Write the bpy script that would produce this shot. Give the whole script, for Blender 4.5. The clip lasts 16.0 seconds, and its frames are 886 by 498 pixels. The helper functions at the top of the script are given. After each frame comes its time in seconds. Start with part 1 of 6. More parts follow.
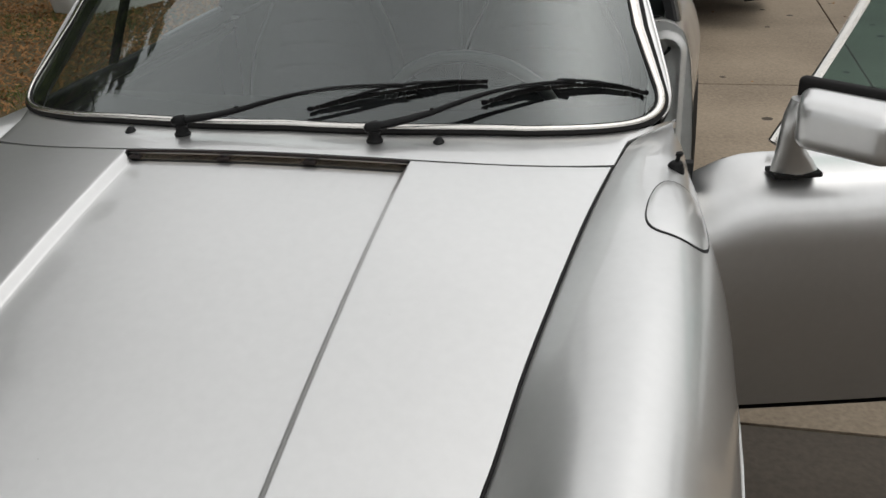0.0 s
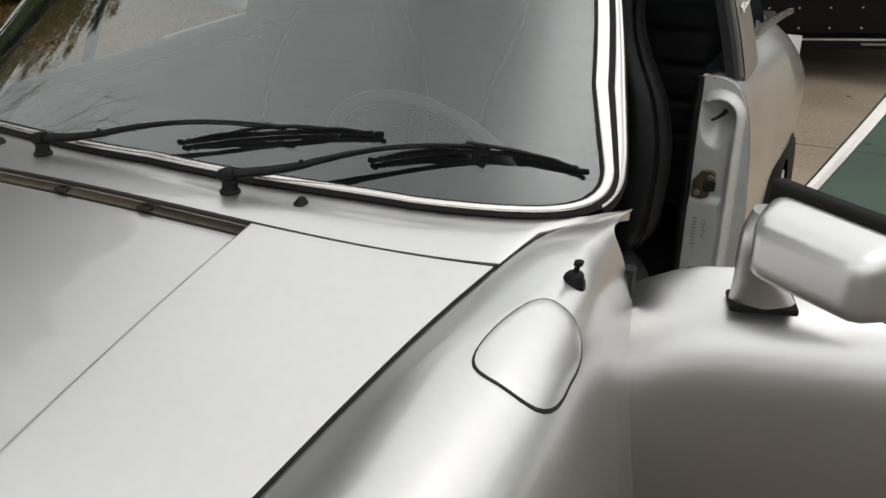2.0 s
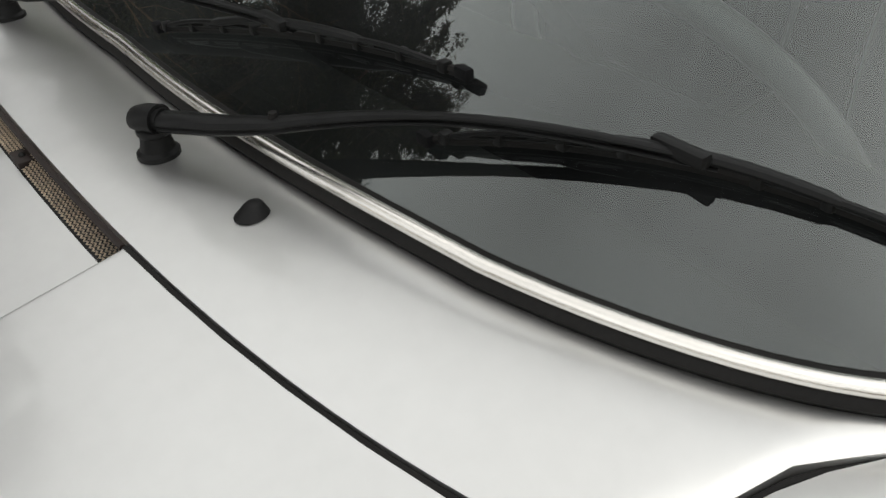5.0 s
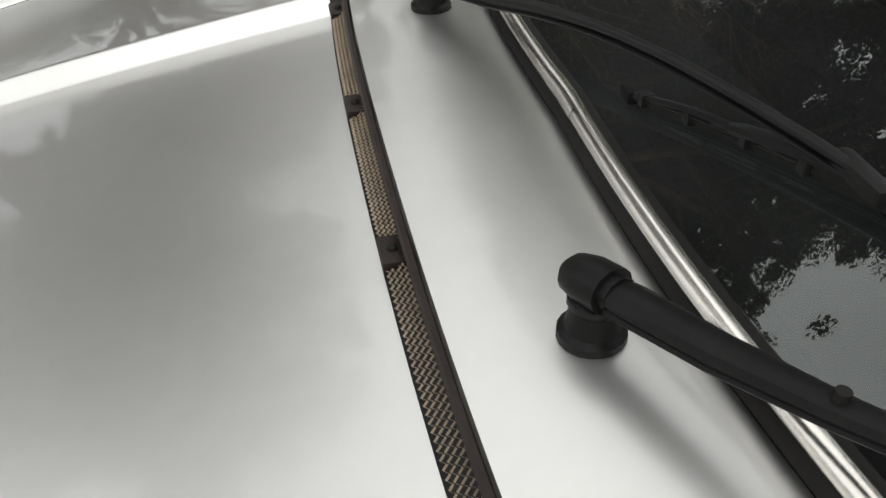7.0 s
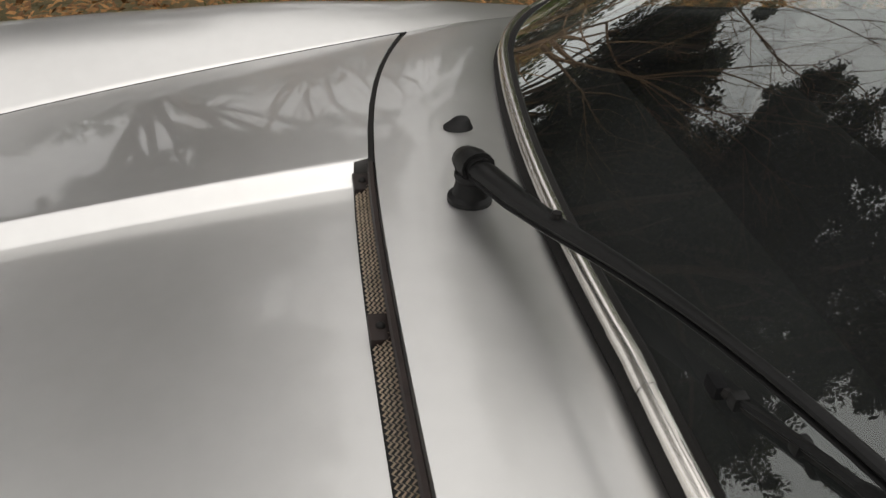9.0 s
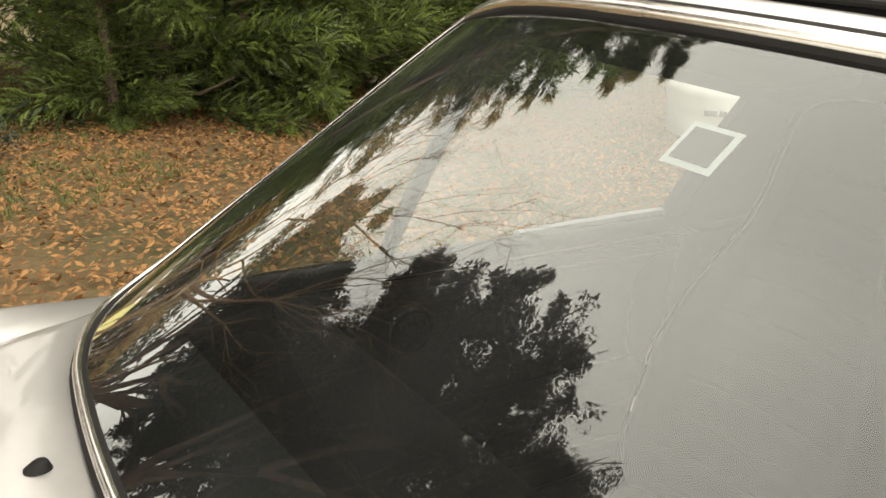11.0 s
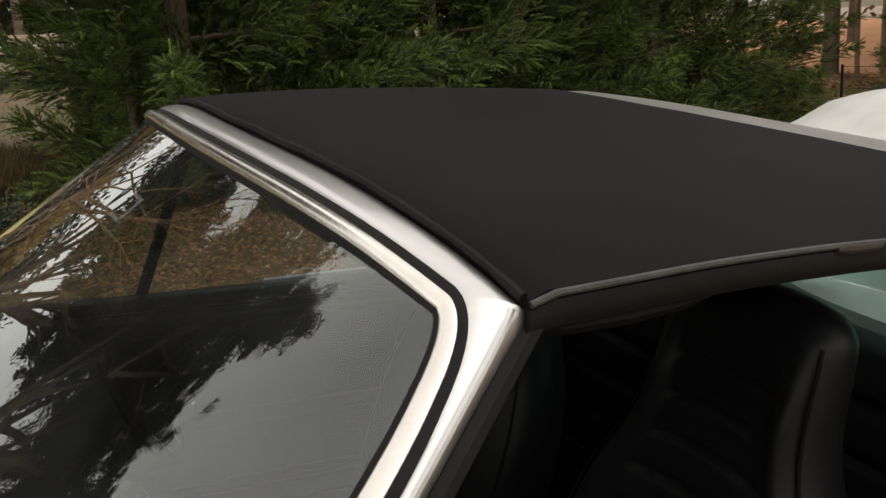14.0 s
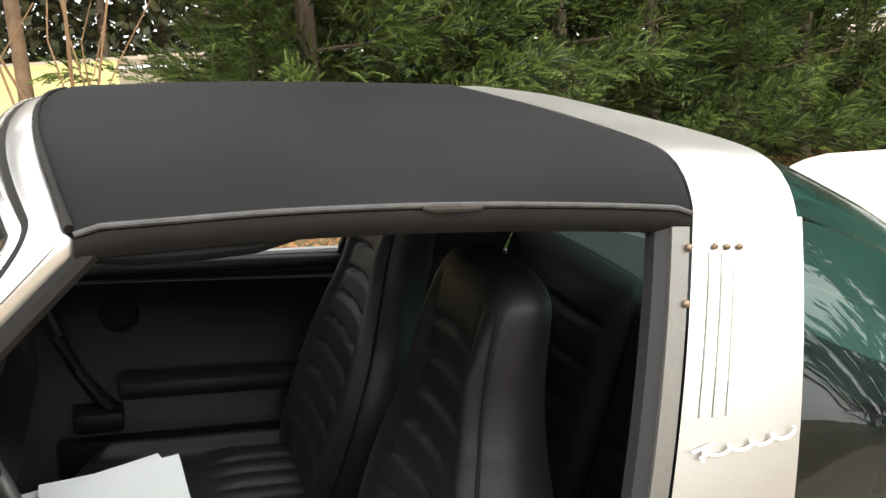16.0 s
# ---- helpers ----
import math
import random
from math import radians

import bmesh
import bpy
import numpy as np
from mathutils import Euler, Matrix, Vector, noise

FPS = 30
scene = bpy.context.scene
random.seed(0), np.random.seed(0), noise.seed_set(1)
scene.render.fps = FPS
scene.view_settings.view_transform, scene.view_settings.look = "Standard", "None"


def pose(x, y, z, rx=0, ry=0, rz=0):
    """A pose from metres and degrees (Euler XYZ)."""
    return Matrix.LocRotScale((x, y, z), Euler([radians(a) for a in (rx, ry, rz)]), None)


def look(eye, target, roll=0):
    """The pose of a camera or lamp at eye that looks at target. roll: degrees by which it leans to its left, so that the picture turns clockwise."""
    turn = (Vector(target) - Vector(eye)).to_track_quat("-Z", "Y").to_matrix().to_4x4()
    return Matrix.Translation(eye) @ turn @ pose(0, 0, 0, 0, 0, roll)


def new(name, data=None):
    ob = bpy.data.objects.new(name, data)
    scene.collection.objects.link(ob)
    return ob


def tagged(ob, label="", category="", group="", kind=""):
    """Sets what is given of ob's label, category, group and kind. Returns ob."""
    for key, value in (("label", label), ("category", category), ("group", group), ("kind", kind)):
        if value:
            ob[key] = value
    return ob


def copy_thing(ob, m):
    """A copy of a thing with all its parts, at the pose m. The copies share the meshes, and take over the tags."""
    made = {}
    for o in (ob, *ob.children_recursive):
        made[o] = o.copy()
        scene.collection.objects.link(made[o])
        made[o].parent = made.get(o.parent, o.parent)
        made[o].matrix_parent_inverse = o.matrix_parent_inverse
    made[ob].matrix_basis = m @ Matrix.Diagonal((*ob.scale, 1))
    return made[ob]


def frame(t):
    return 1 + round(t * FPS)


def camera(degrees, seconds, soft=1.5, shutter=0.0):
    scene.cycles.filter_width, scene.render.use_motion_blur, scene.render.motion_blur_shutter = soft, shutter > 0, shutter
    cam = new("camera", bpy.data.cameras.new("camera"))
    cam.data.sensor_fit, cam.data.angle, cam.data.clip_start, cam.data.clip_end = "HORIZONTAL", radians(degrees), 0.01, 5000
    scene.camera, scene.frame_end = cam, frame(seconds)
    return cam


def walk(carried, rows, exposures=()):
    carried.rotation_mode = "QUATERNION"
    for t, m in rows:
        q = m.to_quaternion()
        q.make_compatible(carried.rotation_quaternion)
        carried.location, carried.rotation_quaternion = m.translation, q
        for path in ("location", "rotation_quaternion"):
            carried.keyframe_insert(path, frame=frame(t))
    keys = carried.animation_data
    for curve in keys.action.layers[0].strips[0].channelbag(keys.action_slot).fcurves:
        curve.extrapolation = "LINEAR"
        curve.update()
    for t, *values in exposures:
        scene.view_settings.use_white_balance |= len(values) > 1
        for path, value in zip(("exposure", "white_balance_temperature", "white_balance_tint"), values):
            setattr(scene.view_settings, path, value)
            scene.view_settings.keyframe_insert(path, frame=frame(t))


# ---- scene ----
cam = camera(52.0, 16.0)
PATH = [
    (0, (0.672, -1.654, 1.458), (0.223, 0.09, 0.588), -2.8),
    (0.5, (0.755, -1.599, 1.472), (0.164, 0.131, 0.662), -1.3),
    (1, (0.827, -1.475, 1.477), (0.217, 0.257, 0.684), 0.1),
    (1.5, (0.891, -1.33, 1.437), (0.272, 0.391, 0.627), -1.1),
    (2, (0.994, -1.176, 1.41), (0.201, 0.461, 0.579), 0.4),
    (2.5, (1.009, -1.035, 1.36), (0.095, 0.496, 0.453), -2.8),
    (3, (0.95, -0.849, 1.331), (-0.025, 0.591, 0.343), -3.5),
    (3.2, (0.927, -0.774, 1.325), (-0.047, 0.643, 0.304), -4.1),
    (5.3, (0.71, -0.359, 1.217), (-0.681, 0.514, 0.076), -3.6),
    (5.5, (0.676, -0.355, 1.211), (-0.73, 0.478, 0.059), -3.7),
    (6, (0.593, -0.348, 1.196), (-0.878, 0.293, 0.002), -2.2),
    (6.5, (0.52, -0.34, 1.191), (-1.034, 0.103, 0.013), -0.5),
    (7, (0.455, -0.325, 1.194), (-1.13, -0.027, 0.011), -0.6),
    (7.5, (0.387, -0.325, 1.197), (-1.218, -0.032, 0.04), 1.0),
    (8, (0.345, -0.33, 1.194), (-1.281, -0.057, 0.062), 2.4),
    (8.2, (0.331, -0.335, 1.195), (-1.303, -0.051, 0.076), 3.4),
    (10.3, (0.321, -0.314, 1.3), (-1.306, 0.241, 0.49), 6.4),
    (10.5, (0.349, -0.286, 1.31), (-1.282, 0.343, 0.565), 6.3),
    (11, (0.388, -0.327, 1.386), (-0.972, 0.69, 0.789), 6.2),
    (11.5, (0.478, -0.287, 1.43), (-0.798, 0.883, 0.935), 6.1),
    (12, (0.605, -0.268, 1.466), (-0.663, 1.053, 0.957), 3.9),
    (12.5, (0.737, -0.178, 1.463), (-0.574, 1.117, 0.999), 5.9),
    (13, (0.858, -0.103, 1.492), (-0.569, 1.051, 1.0), 5.2),
    (13.5, (0.96, -0.064, 1.492), (-0.55, 0.975, 0.99), 1.9),
    (14, (1.105, -0.029, 1.524), (-0.461, 0.93, 1.037), 4.8),
    (14.5, (1.224, 0.098, 1.531), (-0.4, 0.972, 1.07), 5.1),
    (15, (1.316, 0.265, 1.534), (-0.447, 1.042, 0.996), 6.4),
    (15.5, (1.407, 0.385, 1.548), (-0.389, 1.086, 1.017), 4.7),
    (16, (1.505, 0.446, 1.543), (-0.309, 1.113, 1.03), 3.8),
]
EXPOSURES = [(0, 0.07, 6350, 10), (1, 0.2, 6350, 10), (3, 0.32, 6500, 10), (5.5, 0.37, 6450, 8), (6.5, 0.62, 6450, 8), (8, 0.32, 6600, 10), (10.3, 0.67, 7000, 12), (11, 1.5, 7450, 11), (11.6, 1.7, 7450, 11), (12.5, 0.97, 7300, 12), (13.5, 0.52, 7000, 12), (14, 0.42, 6900, 12), (14.5, 0.97, 7000, 11), (15, 1.92, 6950, 11), (16, 2.1, 6600, 10)]
SKY, SUN, DOOR = 0.125, 0.6, 74

# The car stands on a sloping drive: its own frame (x to its left side, y to its tail) is leant by LEAN.
LEAN = Vector((-0.09, -0.11, 1)).rotation_difference(Vector((0, 0, 1))).to_matrix().to_4x4()
walk(cam, [(t, LEAN @ look(eye, target, roll)) for t, eye, target, roll in PATH], EXPOSURES)

# ---- light: an overcast autumn day ----
world = bpy.data.worlds.new("overcast")
scene.world = world
world.use_nodes = True
wn, wl = world.node_tree.nodes, world.node_tree.links
sky = wn.new("ShaderNodeTexSky")
sky.sky_type, sky.sun_disc = "NISHITA", False
sky.sun_elevation, sky.sun_rotation = radians(58), radians(67)
sky.air_density, sky.dust_density, sky.ozone_density = 1.0, 6.0, 1.0
pale = wn.new("ShaderNodeHueSaturation")
pale.inputs["Saturation"].default_value = 0.25
clouds = wn.new("ShaderNodeTexNoise")
clouds.inputs["Scale"].default_value, clouds.inputs["Detail"].default_value = 1.6, 2
cramp = wn.new("ShaderNodeMapRange")
for key, value in (("From Min", 0.3), ("From Max", 0.7), ("To Min", 0.72), ("To Max", 1.3)):
    cramp.inputs[key].default_value = value
cmul = wn.new("ShaderNodeVectorMath")
cmul.operation = "MULTIPLY"
wl.new(sky.outputs[0], pale.inputs["Color"])
wl.new(clouds.outputs["Fac"], cramp.inputs["Value"])
even = wn.new("ShaderNodeMix")
even.data_type = "RGBA"
even.inputs[0].default_value = 0.72
even.inputs[7].default_value = (7.2, 7.2, 7.1, 1)
wl.new(pale.outputs[0], even.inputs[6])
wl.new(even.outputs[2], cmul.inputs[0])
wl.new(cramp.outputs[0], cmul.inputs[1])
wl.new(cmul.outputs[0], wn["Background"].inputs["Color"])
wn["Background"].inputs["Strength"].default_value = SKY
sun = new("sun", bpy.data.lights.new("sun", "SUN"))
sun.data.energy, sun.data.angle, sun.data.color = SUN, radians(170), (1.0, 0.97, 0.93)
sun.matrix_world = look((3.5, 1.5, 6.0), (0, 0, 0))


# ---- materials ----
def speck_mask(n, l, where, per_metre, size, share):
    """Scattered small spots: cells of a Voronoi field, of which a share carries a spot of uneven shape."""
    spot = n.new("ShaderNodeTexVoronoi")
    spot.inputs["Scale"].default_value = per_metre
    wob, bend = n.new("ShaderNodeTexNoise"), n.new("ShaderNodeMix")
    wob.inputs["Scale"].default_value = 400
    bend.data_type = "VECTOR"
    bend.inputs[0].default_value = 0.0015
    l.new(where.outputs["Object"], wob.inputs["Vector"])
    l.new(where.outputs["Object"], bend.inputs[4])
    l.new(wob.outputs["Color"], bend.inputs[5])
    l.new(bend.outputs[1], spot.inputs["Vector"])
    split = n.new("ShaderNodeSeparateColor")
    l.new(spot.outputs["Color"], split.inputs[0])
    reach = n.new("ShaderNodeMapRange")
    for key, value in (("From Min", 1 - share), ("From Max", 1.0), ("To Min", 0.0), ("To Max", size * per_metre)):
        reach.inputs[key].default_value = value
    l.new(split.outputs[0], reach.inputs["Value"])
    less = n.new("ShaderNodeMath")
    less.operation = "LESS_THAN"
    l.new(spot.outputs["Distance"], less.inputs[0])
    l.new(reach.outputs[0], less.inputs[1])
    return spot, less.outputs[0]


def mat(name, base, rough=0.5, metal=0.0, coat=0.0, var=0.12, scale=6.0, fine=80.0, bump=0.0, dist=0.002, second=None, spec=0.5, specks=None):
    """A surface with colour variation at two scales and fine relief, at real-world size."""
    m = bpy.data.materials.new(name)
    m.use_nodes = True
    n, l = m.node_tree.nodes, m.node_tree.links
    p = n["Principled BSDF"]
    p.inputs["Roughness"].default_value, p.inputs["Metallic"].default_value = rough, metal
    p.inputs["Coat Weight"].default_value, p.inputs["Coat Roughness"].default_value = coat, 0.04
    p.inputs["Specular IOR Level"].default_value = spec
    where = n.new("ShaderNodeTexCoord")
    big, small = n.new("ShaderNodeTexNoise"), n.new("ShaderNodeTexNoise")
    for tex, sc, det in ((big, scale, 4), (small, fine, 3)):
        tex.inputs["Scale"].default_value, tex.inputs["Detail"].default_value = sc, det
        l.new(where.outputs["Object"], tex.inputs["Vector"])
    both = n.new("ShaderNodeMix")
    both.inputs[0].default_value = 0.4
    l.new(big.outputs["Fac"], both.inputs[2])
    l.new(small.outputs["Fac"], both.inputs[3])
    ramp = n.new("ShaderNodeValToRGB")
    low = second or tuple(c * (1 - var) for c in base)
    high = base if second else tuple(min(1, c * (1 + var)) for c in base)
    ramp.color_ramp.elements[0].position, ramp.color_ramp.elements[1].position = 0.35, 0.65
    ramp.color_ramp.elements[0].color, ramp.color_ramp.elements[1].color = (*low, 1), (*high, 1)
    l.new(both.outputs[0], ramp.inputs[0])
    l.new(ramp.outputs[0], p.inputs["Base Color"])
    if specks:
        per_metre, size, tone, share = specks
        spot, chosen = speck_mask(n, l, where, per_metre, size, share)
        dirty = n.new("ShaderNodeMix")
        dirty.data_type = "RGBA"
        l.new(chosen, dirty.inputs[0])
        l.new(ramp.outputs[0], dirty.inputs[6])
        dirty.inputs[7].default_value = (*tone, 1)
        l.new(dirty.outputs[2], p.inputs["Base Color"])
    wear = n.new("ShaderNodeMapRange")
    wear.inputs["To Min"].default_value, wear.inputs["To Max"].default_value = rough * 0.85, min(1, rough * 1.15)
    l.new(both.outputs[0], wear.inputs["Value"])
    l.new(wear.outputs[0], p.inputs["Roughness"])
    if bump:
        b = n.new("ShaderNodeBump")
        b.inputs["Strength"].default_value, b.inputs["Distance"].default_value = bump, dist
        l.new(small.outputs["Fac"], b.inputs["Height"])
        l.new(b.outputs[0], p.inputs["Normal"])
    return m


def leaf_mat(name, dark, light, rough=0.6):
    """Foliage whose leaves differ in colour and let some light through."""
    m = bpy.data.materials.new(name)
    m.use_nodes = True
    n, l = m.node_tree.nodes, m.node_tree.links
    p = n["Principled BSDF"]
    p.inputs["Roughness"].default_value = rough
    geo, ramp = n.new("ShaderNodeNewGeometry"), n.new("ShaderNodeValToRGB")
    ramp.color_ramp.elements[0].color, ramp.color_ramp.elements[1].color = (*dark, 1), (*light, 1)
    l.new(geo.outputs["Random Per Island"], ramp.inputs[0])
    l.new(ramp.outputs[0], p.inputs["Base Color"])
    thin, both = n.new("ShaderNodeBsdfTranslucent"), n.new("ShaderNodeMixShader")
    l.new(ramp.outputs[0], thin.inputs["Color"])
    both.inputs[0].default_value = 0.18
    l.new(p.outputs[0], both.inputs[1])
    l.new(thin.outputs[0], both.inputs[2])
    l.new(both.outputs[0], n["Material Output"].inputs["Surface"])
    return m


def glass_mat(name, tint, rough=0.0, film=0.0, ior=1.7, sheets=2.1):
    m = bpy.data.materials.new(name)
    m.use_nodes = True
    n, l = m.node_tree.nodes, m.node_tree.links
    n.remove(n["Principled BSDF"])
    clear, gloss, mix, fr = n.new("ShaderNodeBsdfTransparent"), n.new("ShaderNodeBsdfGlossy"), n.new("ShaderNodeMixShader"), n.new("ShaderNodeFresnel")
    clear.inputs["Color"].default_value = (*tint, 1)
    gloss.inputs["Roughness"].default_value = rough
    gloss.inputs["Color"].default_value = (0.93, 0.98, 0.96, 1)
    fr.inputs["IOR"].default_value = ior
    # both faces of the pane mirror
    twice = n.new("ShaderNodeMath")
    twice.operation, twice.use_clamp = "MULTIPLY", True
    twice.inputs[1].default_value = sheets
    l.new(fr.outputs[0], twice.inputs[0])
    l.new(twice.outputs[0], mix.inputs[0])
    l.new(clear.outputs[0], mix.inputs[1])
    l.new(gloss.outputs[0], mix.inputs[2])
    last = mix
    if film:
        dust, over = n.new("ShaderNodeBsdfDiffuse"), n.new("ShaderNodeMixShader")
        dust.inputs["Color"].default_value = (0.6, 0.62, 0.62, 1)
        over.inputs[0].default_value = film
        where = n.new("ShaderNodeTexCoord")
        _, on = speck_mask(n, l, where, 22, 0.0022, 0.12)
        streak, mist = n.new("ShaderNodeTexNoise"), n.new("ShaderNodeMapRange")
        streak.inputs["Scale"].default_value = 5
        l.new(where.outputs["Object"], streak.inputs["Vector"])
        for key, value in (("From Min", 0.35), ("From Max", 0.8), ("To Min", film * 0.4), ("To Max", film * 2.4)):
            mist.inputs[key].default_value = value
        l.new(streak.outputs["Fac"], mist.inputs["Value"])
        more = n.new("ShaderNodeMath")
        more.operation, more.use_clamp = "MULTIPLY_ADD", True
        more.inputs[1].default_value = 0.30
        l.new(on, more.inputs[0])
        l.new(mist.outputs[0], more.inputs[2])
        l.new(more.outputs[0], over.inputs[0])
        l.new(mix.outputs[0], over.inputs[1])
        l.new(dust.outputs[0], over.inputs[2])
        last = over
    l.new(last.outputs[0], n["Material Output"].inputs["Surface"])
    return m


silver = mat("silver_paint", (0.66, 0.655, 0.64), 0.38, 0.96, 0.85, var=0.03, scale=2.5, fine=60, specks=(30, 0.0018, (0.09, 0.07, 0.045), 0.16))
# lit copy of the body silver: less metallic, so the jamb looks brightly lit
lit_silver = mat("lit_silver_paint", (0.62, 0.61, 0.59), 0.42, 0.25, 0.1, var=0.08, scale=12, fine=90, specks=(40, 0.003, (0.20, 0.15, 0.10), 0.15))
steel = mat("brushed_steel", (0.47, 0.46, 0.43), 0.36, 0.9, var=0.05, scale=5, fine=300, bump=0.03, dist=0.0003)
chrome = mat("chrome", (0.80, 0.77, 0.72), 0.25, 1.0, var=0.04, scale=30, fine=400)
bright_metal = mat("bright_metal", (0.84, 0.83, 0.80), 0.42, 0.8, var=0.05, scale=30, fine=300)
# black rim leather lightened to grey: sky sheen put into its colour
wheel_grey = mat("sky_sheen_leather", (0.085, 0.085, 0.083), 0.32, var=0.2, scale=30, fine=300, bump=0.1)
rubber = mat("black_rubber", (0.0095, 0.0088, 0.0082), 0.62, var=0.3, scale=20, fine=300, bump=0.1, spec=0.17)
dark = mat("dark_cavity", (0.010, 0.010, 0.010), 0.8, var=0.2)
wiper_black = mat("wiper_black", (0.0065, 0.0065, 0.0065), 0.45, var=0.3, scale=40, fine=500, bump=0.04, spec=0.16)
mesh_metal = mat("vent_mesh", (0.20, 0.15, 0.10), 0.45, 0.7, var=0.25, scale=60, fine=500)
vent_wire = mat("vent_wire", (0.62, 0.52, 0.40), 0.5, 0.6, var=0.2, scale=60, fine=500)
vent_brown = mat("vent_frame", (0.016, 0.0105, 0.009), 0.5, var=0.3, scale=40, spec=0.25)
canvas = mat("black_vinyl", (0.0098, 0.0097, 0.0102), 0.78, var=0.38, scale=3.2, fine=700, bump=0.3, dist=0.0006, spec=0.10, specks=(11, 0.0042, (0.50, 0.48, 0.45), 0.16))
grey_vinyl = mat("grey_vinyl", (0.026, 0.028, 0.027), 0.5, var=0.15, scale=10, fine=260, bump=0.1)
worn_piping = mat("worn_piping", (0.032, 0.031, 0.029), 0.5, var=0.5, scale=40, fine=300, bump=0.3)
leather = mat("black_leather", (0.0060, 0.0060, 0.0066), 0.44, var=0.25, scale=12, fine=260, bump=0.12, dist=0.001, spec=0.22)
carpet = mat("black_carpet", (0.012, 0.013, 0.013), 0.95, var=0.3, scale=20, fine=500, bump=0.5)
plastic = mat("black_plastic", (0.0055, 0.0055, 0.006), 0.65, var=0.2, scale=15, fine=400, bump=0.1, spec=0.09)
paper = mat("white_paper", (0.90, 0.91, 0.92), 0.7, var=0.02)
sticker_dark = mat("sticker_dark", (0.045, 0.036, 0.040), 0.6, var=0.1)
dull_strip = mat("dull_strip", (0.30, 0.31, 0.32), 0.55, 0.3, var=0.1, scale=30)
ink = mat("grey_ink", (0.25, 0.25, 0.26), 0.7, var=0.1)
windscreen_glass = glass_mat("windscreen_glass", (0.56, 0.62, 0.60), film=0.012, ior=1.5, sheets=2.8)
green_glass = glass_mat("green_tinted_glass", (0.13, 0.27, 0.24), film=0.006, ior=1.45, sheets=1.1)
mirror_glass = mat("mirror_glass", (0.9, 0.9, 0.9), 0.02, 1.0, var=0.0)
red_lens = mat("red_lens", (0.45, 0.015, 0.012), 0.25, coat=0.5)
trailer_black = mat("black_enamel", (0.006, 0.006, 0.0065), 0.42, 0.0, 0.0, var=0.25, scale=3, spec=0.2)
alloy = mat("bare_aluminium", (0.6, 0.6, 0.6), 0.4, 0.9, var=0.15, scale=10)
concrete = mat("concrete", (0.36, 0.287, 0.205), 0.9, var=0.3, scale=1.1, fine=60, bump=0.35, dist=0.004, second=(0.19, 0.148, 0.102), specks=(6, 0.03, (0.06, 0.045, 0.03), 0.3))
# darker copy of the concrete, stained alike, with shade put into its colour
shaded_concrete = mat("shaded_concrete", (0.105, 0.085, 0.063), 0.9, var=0.3, scale=1.3, fine=60, bump=0.35, dist=0.004, second=(0.058, 0.047, 0.035), specks=(6, 0.03, (0.04, 0.03, 0.02), 0.3))
turf = mat("lawn_soil", (0.15, 0.095, 0.042), 0.95, var=0.3, scale=0.8, fine=30, bump=0.5, dist=0.02, second=(0.055, 0.055, 0.017))
straw = mat("straw_lawn", (0.42, 0.33, 0.12), 0.95, var=0.3, scale=0.6, fine=20, bump=0.5, dist=0.02, second=(0.24, 0.25, 0.07))
dirt = mat("orange_dirt", (0.50, 0.24, 0.10), 0.95, var=0.2, scale=0.5, fine=10, bump=0.4, dist=0.03, second=(0.40, 0.17, 0.06))
cover_cloth = mat("white_cover_cloth", (0.72, 0.72, 0.68), 0.85, var=0.08, scale=4, fine=300, bump=0.2, dist=0.003)
bark = mat("bark", (0.13, 0.092, 0.065), 0.9, var=0.35, scale=8, fine=60, bump=0.8, dist=0.01)
pale_bark = mat("pale_bark", (0.20, 0.125, 0.070), 0.85, var=0.3, scale=8, fine=60, bump=0.5, dist=0.006)
cypress = leaf_mat("cypress_leaf", (0.006, 0.0155, 0.0035), (0.146, 0.204, 0.034))
bush_leaf = leaf_mat("bush_leaf", (0.012, 0.026, 0.012), (0.045, 0.075, 0.035))
tan_bark = mat("tan_bark", (0.27, 0.18, 0.095), 0.8, var=0.35, scale=9, fine=60, bump=0.4, dist=0.004, second=(0.20, 0.10, 0.045))
oak_leaf = leaf_mat("oak_leaf", (0.020, 0.026, 0.009), (0.06, 0.06, 0.018))
autumn = leaf_mat("autumn_leaf", (0.16, 0.09, 0.02), (0.34, 0.24, 0.07))
fallen = leaf_mat("fallen_leaf", (0.105, 0.048, 0.015), (0.37, 0.19, 0.066), 0.8)
brush_mat = leaf_mat("dry_brush", (0.030, 0.022, 0.010), (0.16, 0.115, 0.045), 0.8)
grass_mat = leaf_mat("grass_blade", (0.05, 0.075, 0.018), (0.16, 0.19, 0.05))


# ---- mesh helpers ----
def obj(name, verts, faces, material, parent=None, label="", smooth=True, sharp=38):
    me = bpy.data.meshes.new(name)
    me.from_pydata([tuple(v) for v in verts], [], faces)
    me.validate()
    bm = bmesh.new()
    bm.from_mesh(me)
    bmesh.ops.recalc_face_normals(bm, faces=bm.faces)
    bm.to_mesh(me)
    bm.free()
    return finish(name, me, material, parent, label, smooth, sharp)


def finish(name, me, material, parent, label, smooth=True, sharp=38):
    me.materials.append(material)
    if smooth:
        me.shade_smooth()
        me.set_sharp_from_angle(angle=radians(sharp))
    ob = new(name, me)
    if parent:
        ob.parent = parent
    return tagged(ob, label)


def part(name, bm, material, parent, label="", smooth=True, sharp=38):
    me = bpy.data.meshes.new(name)
    bmesh.ops.recalc_face_normals(bm, faces=bm.faces)
    bm.to_mesh(me)
    bm.free()
    return finish(name, me, material, parent, label, smooth, sharp)


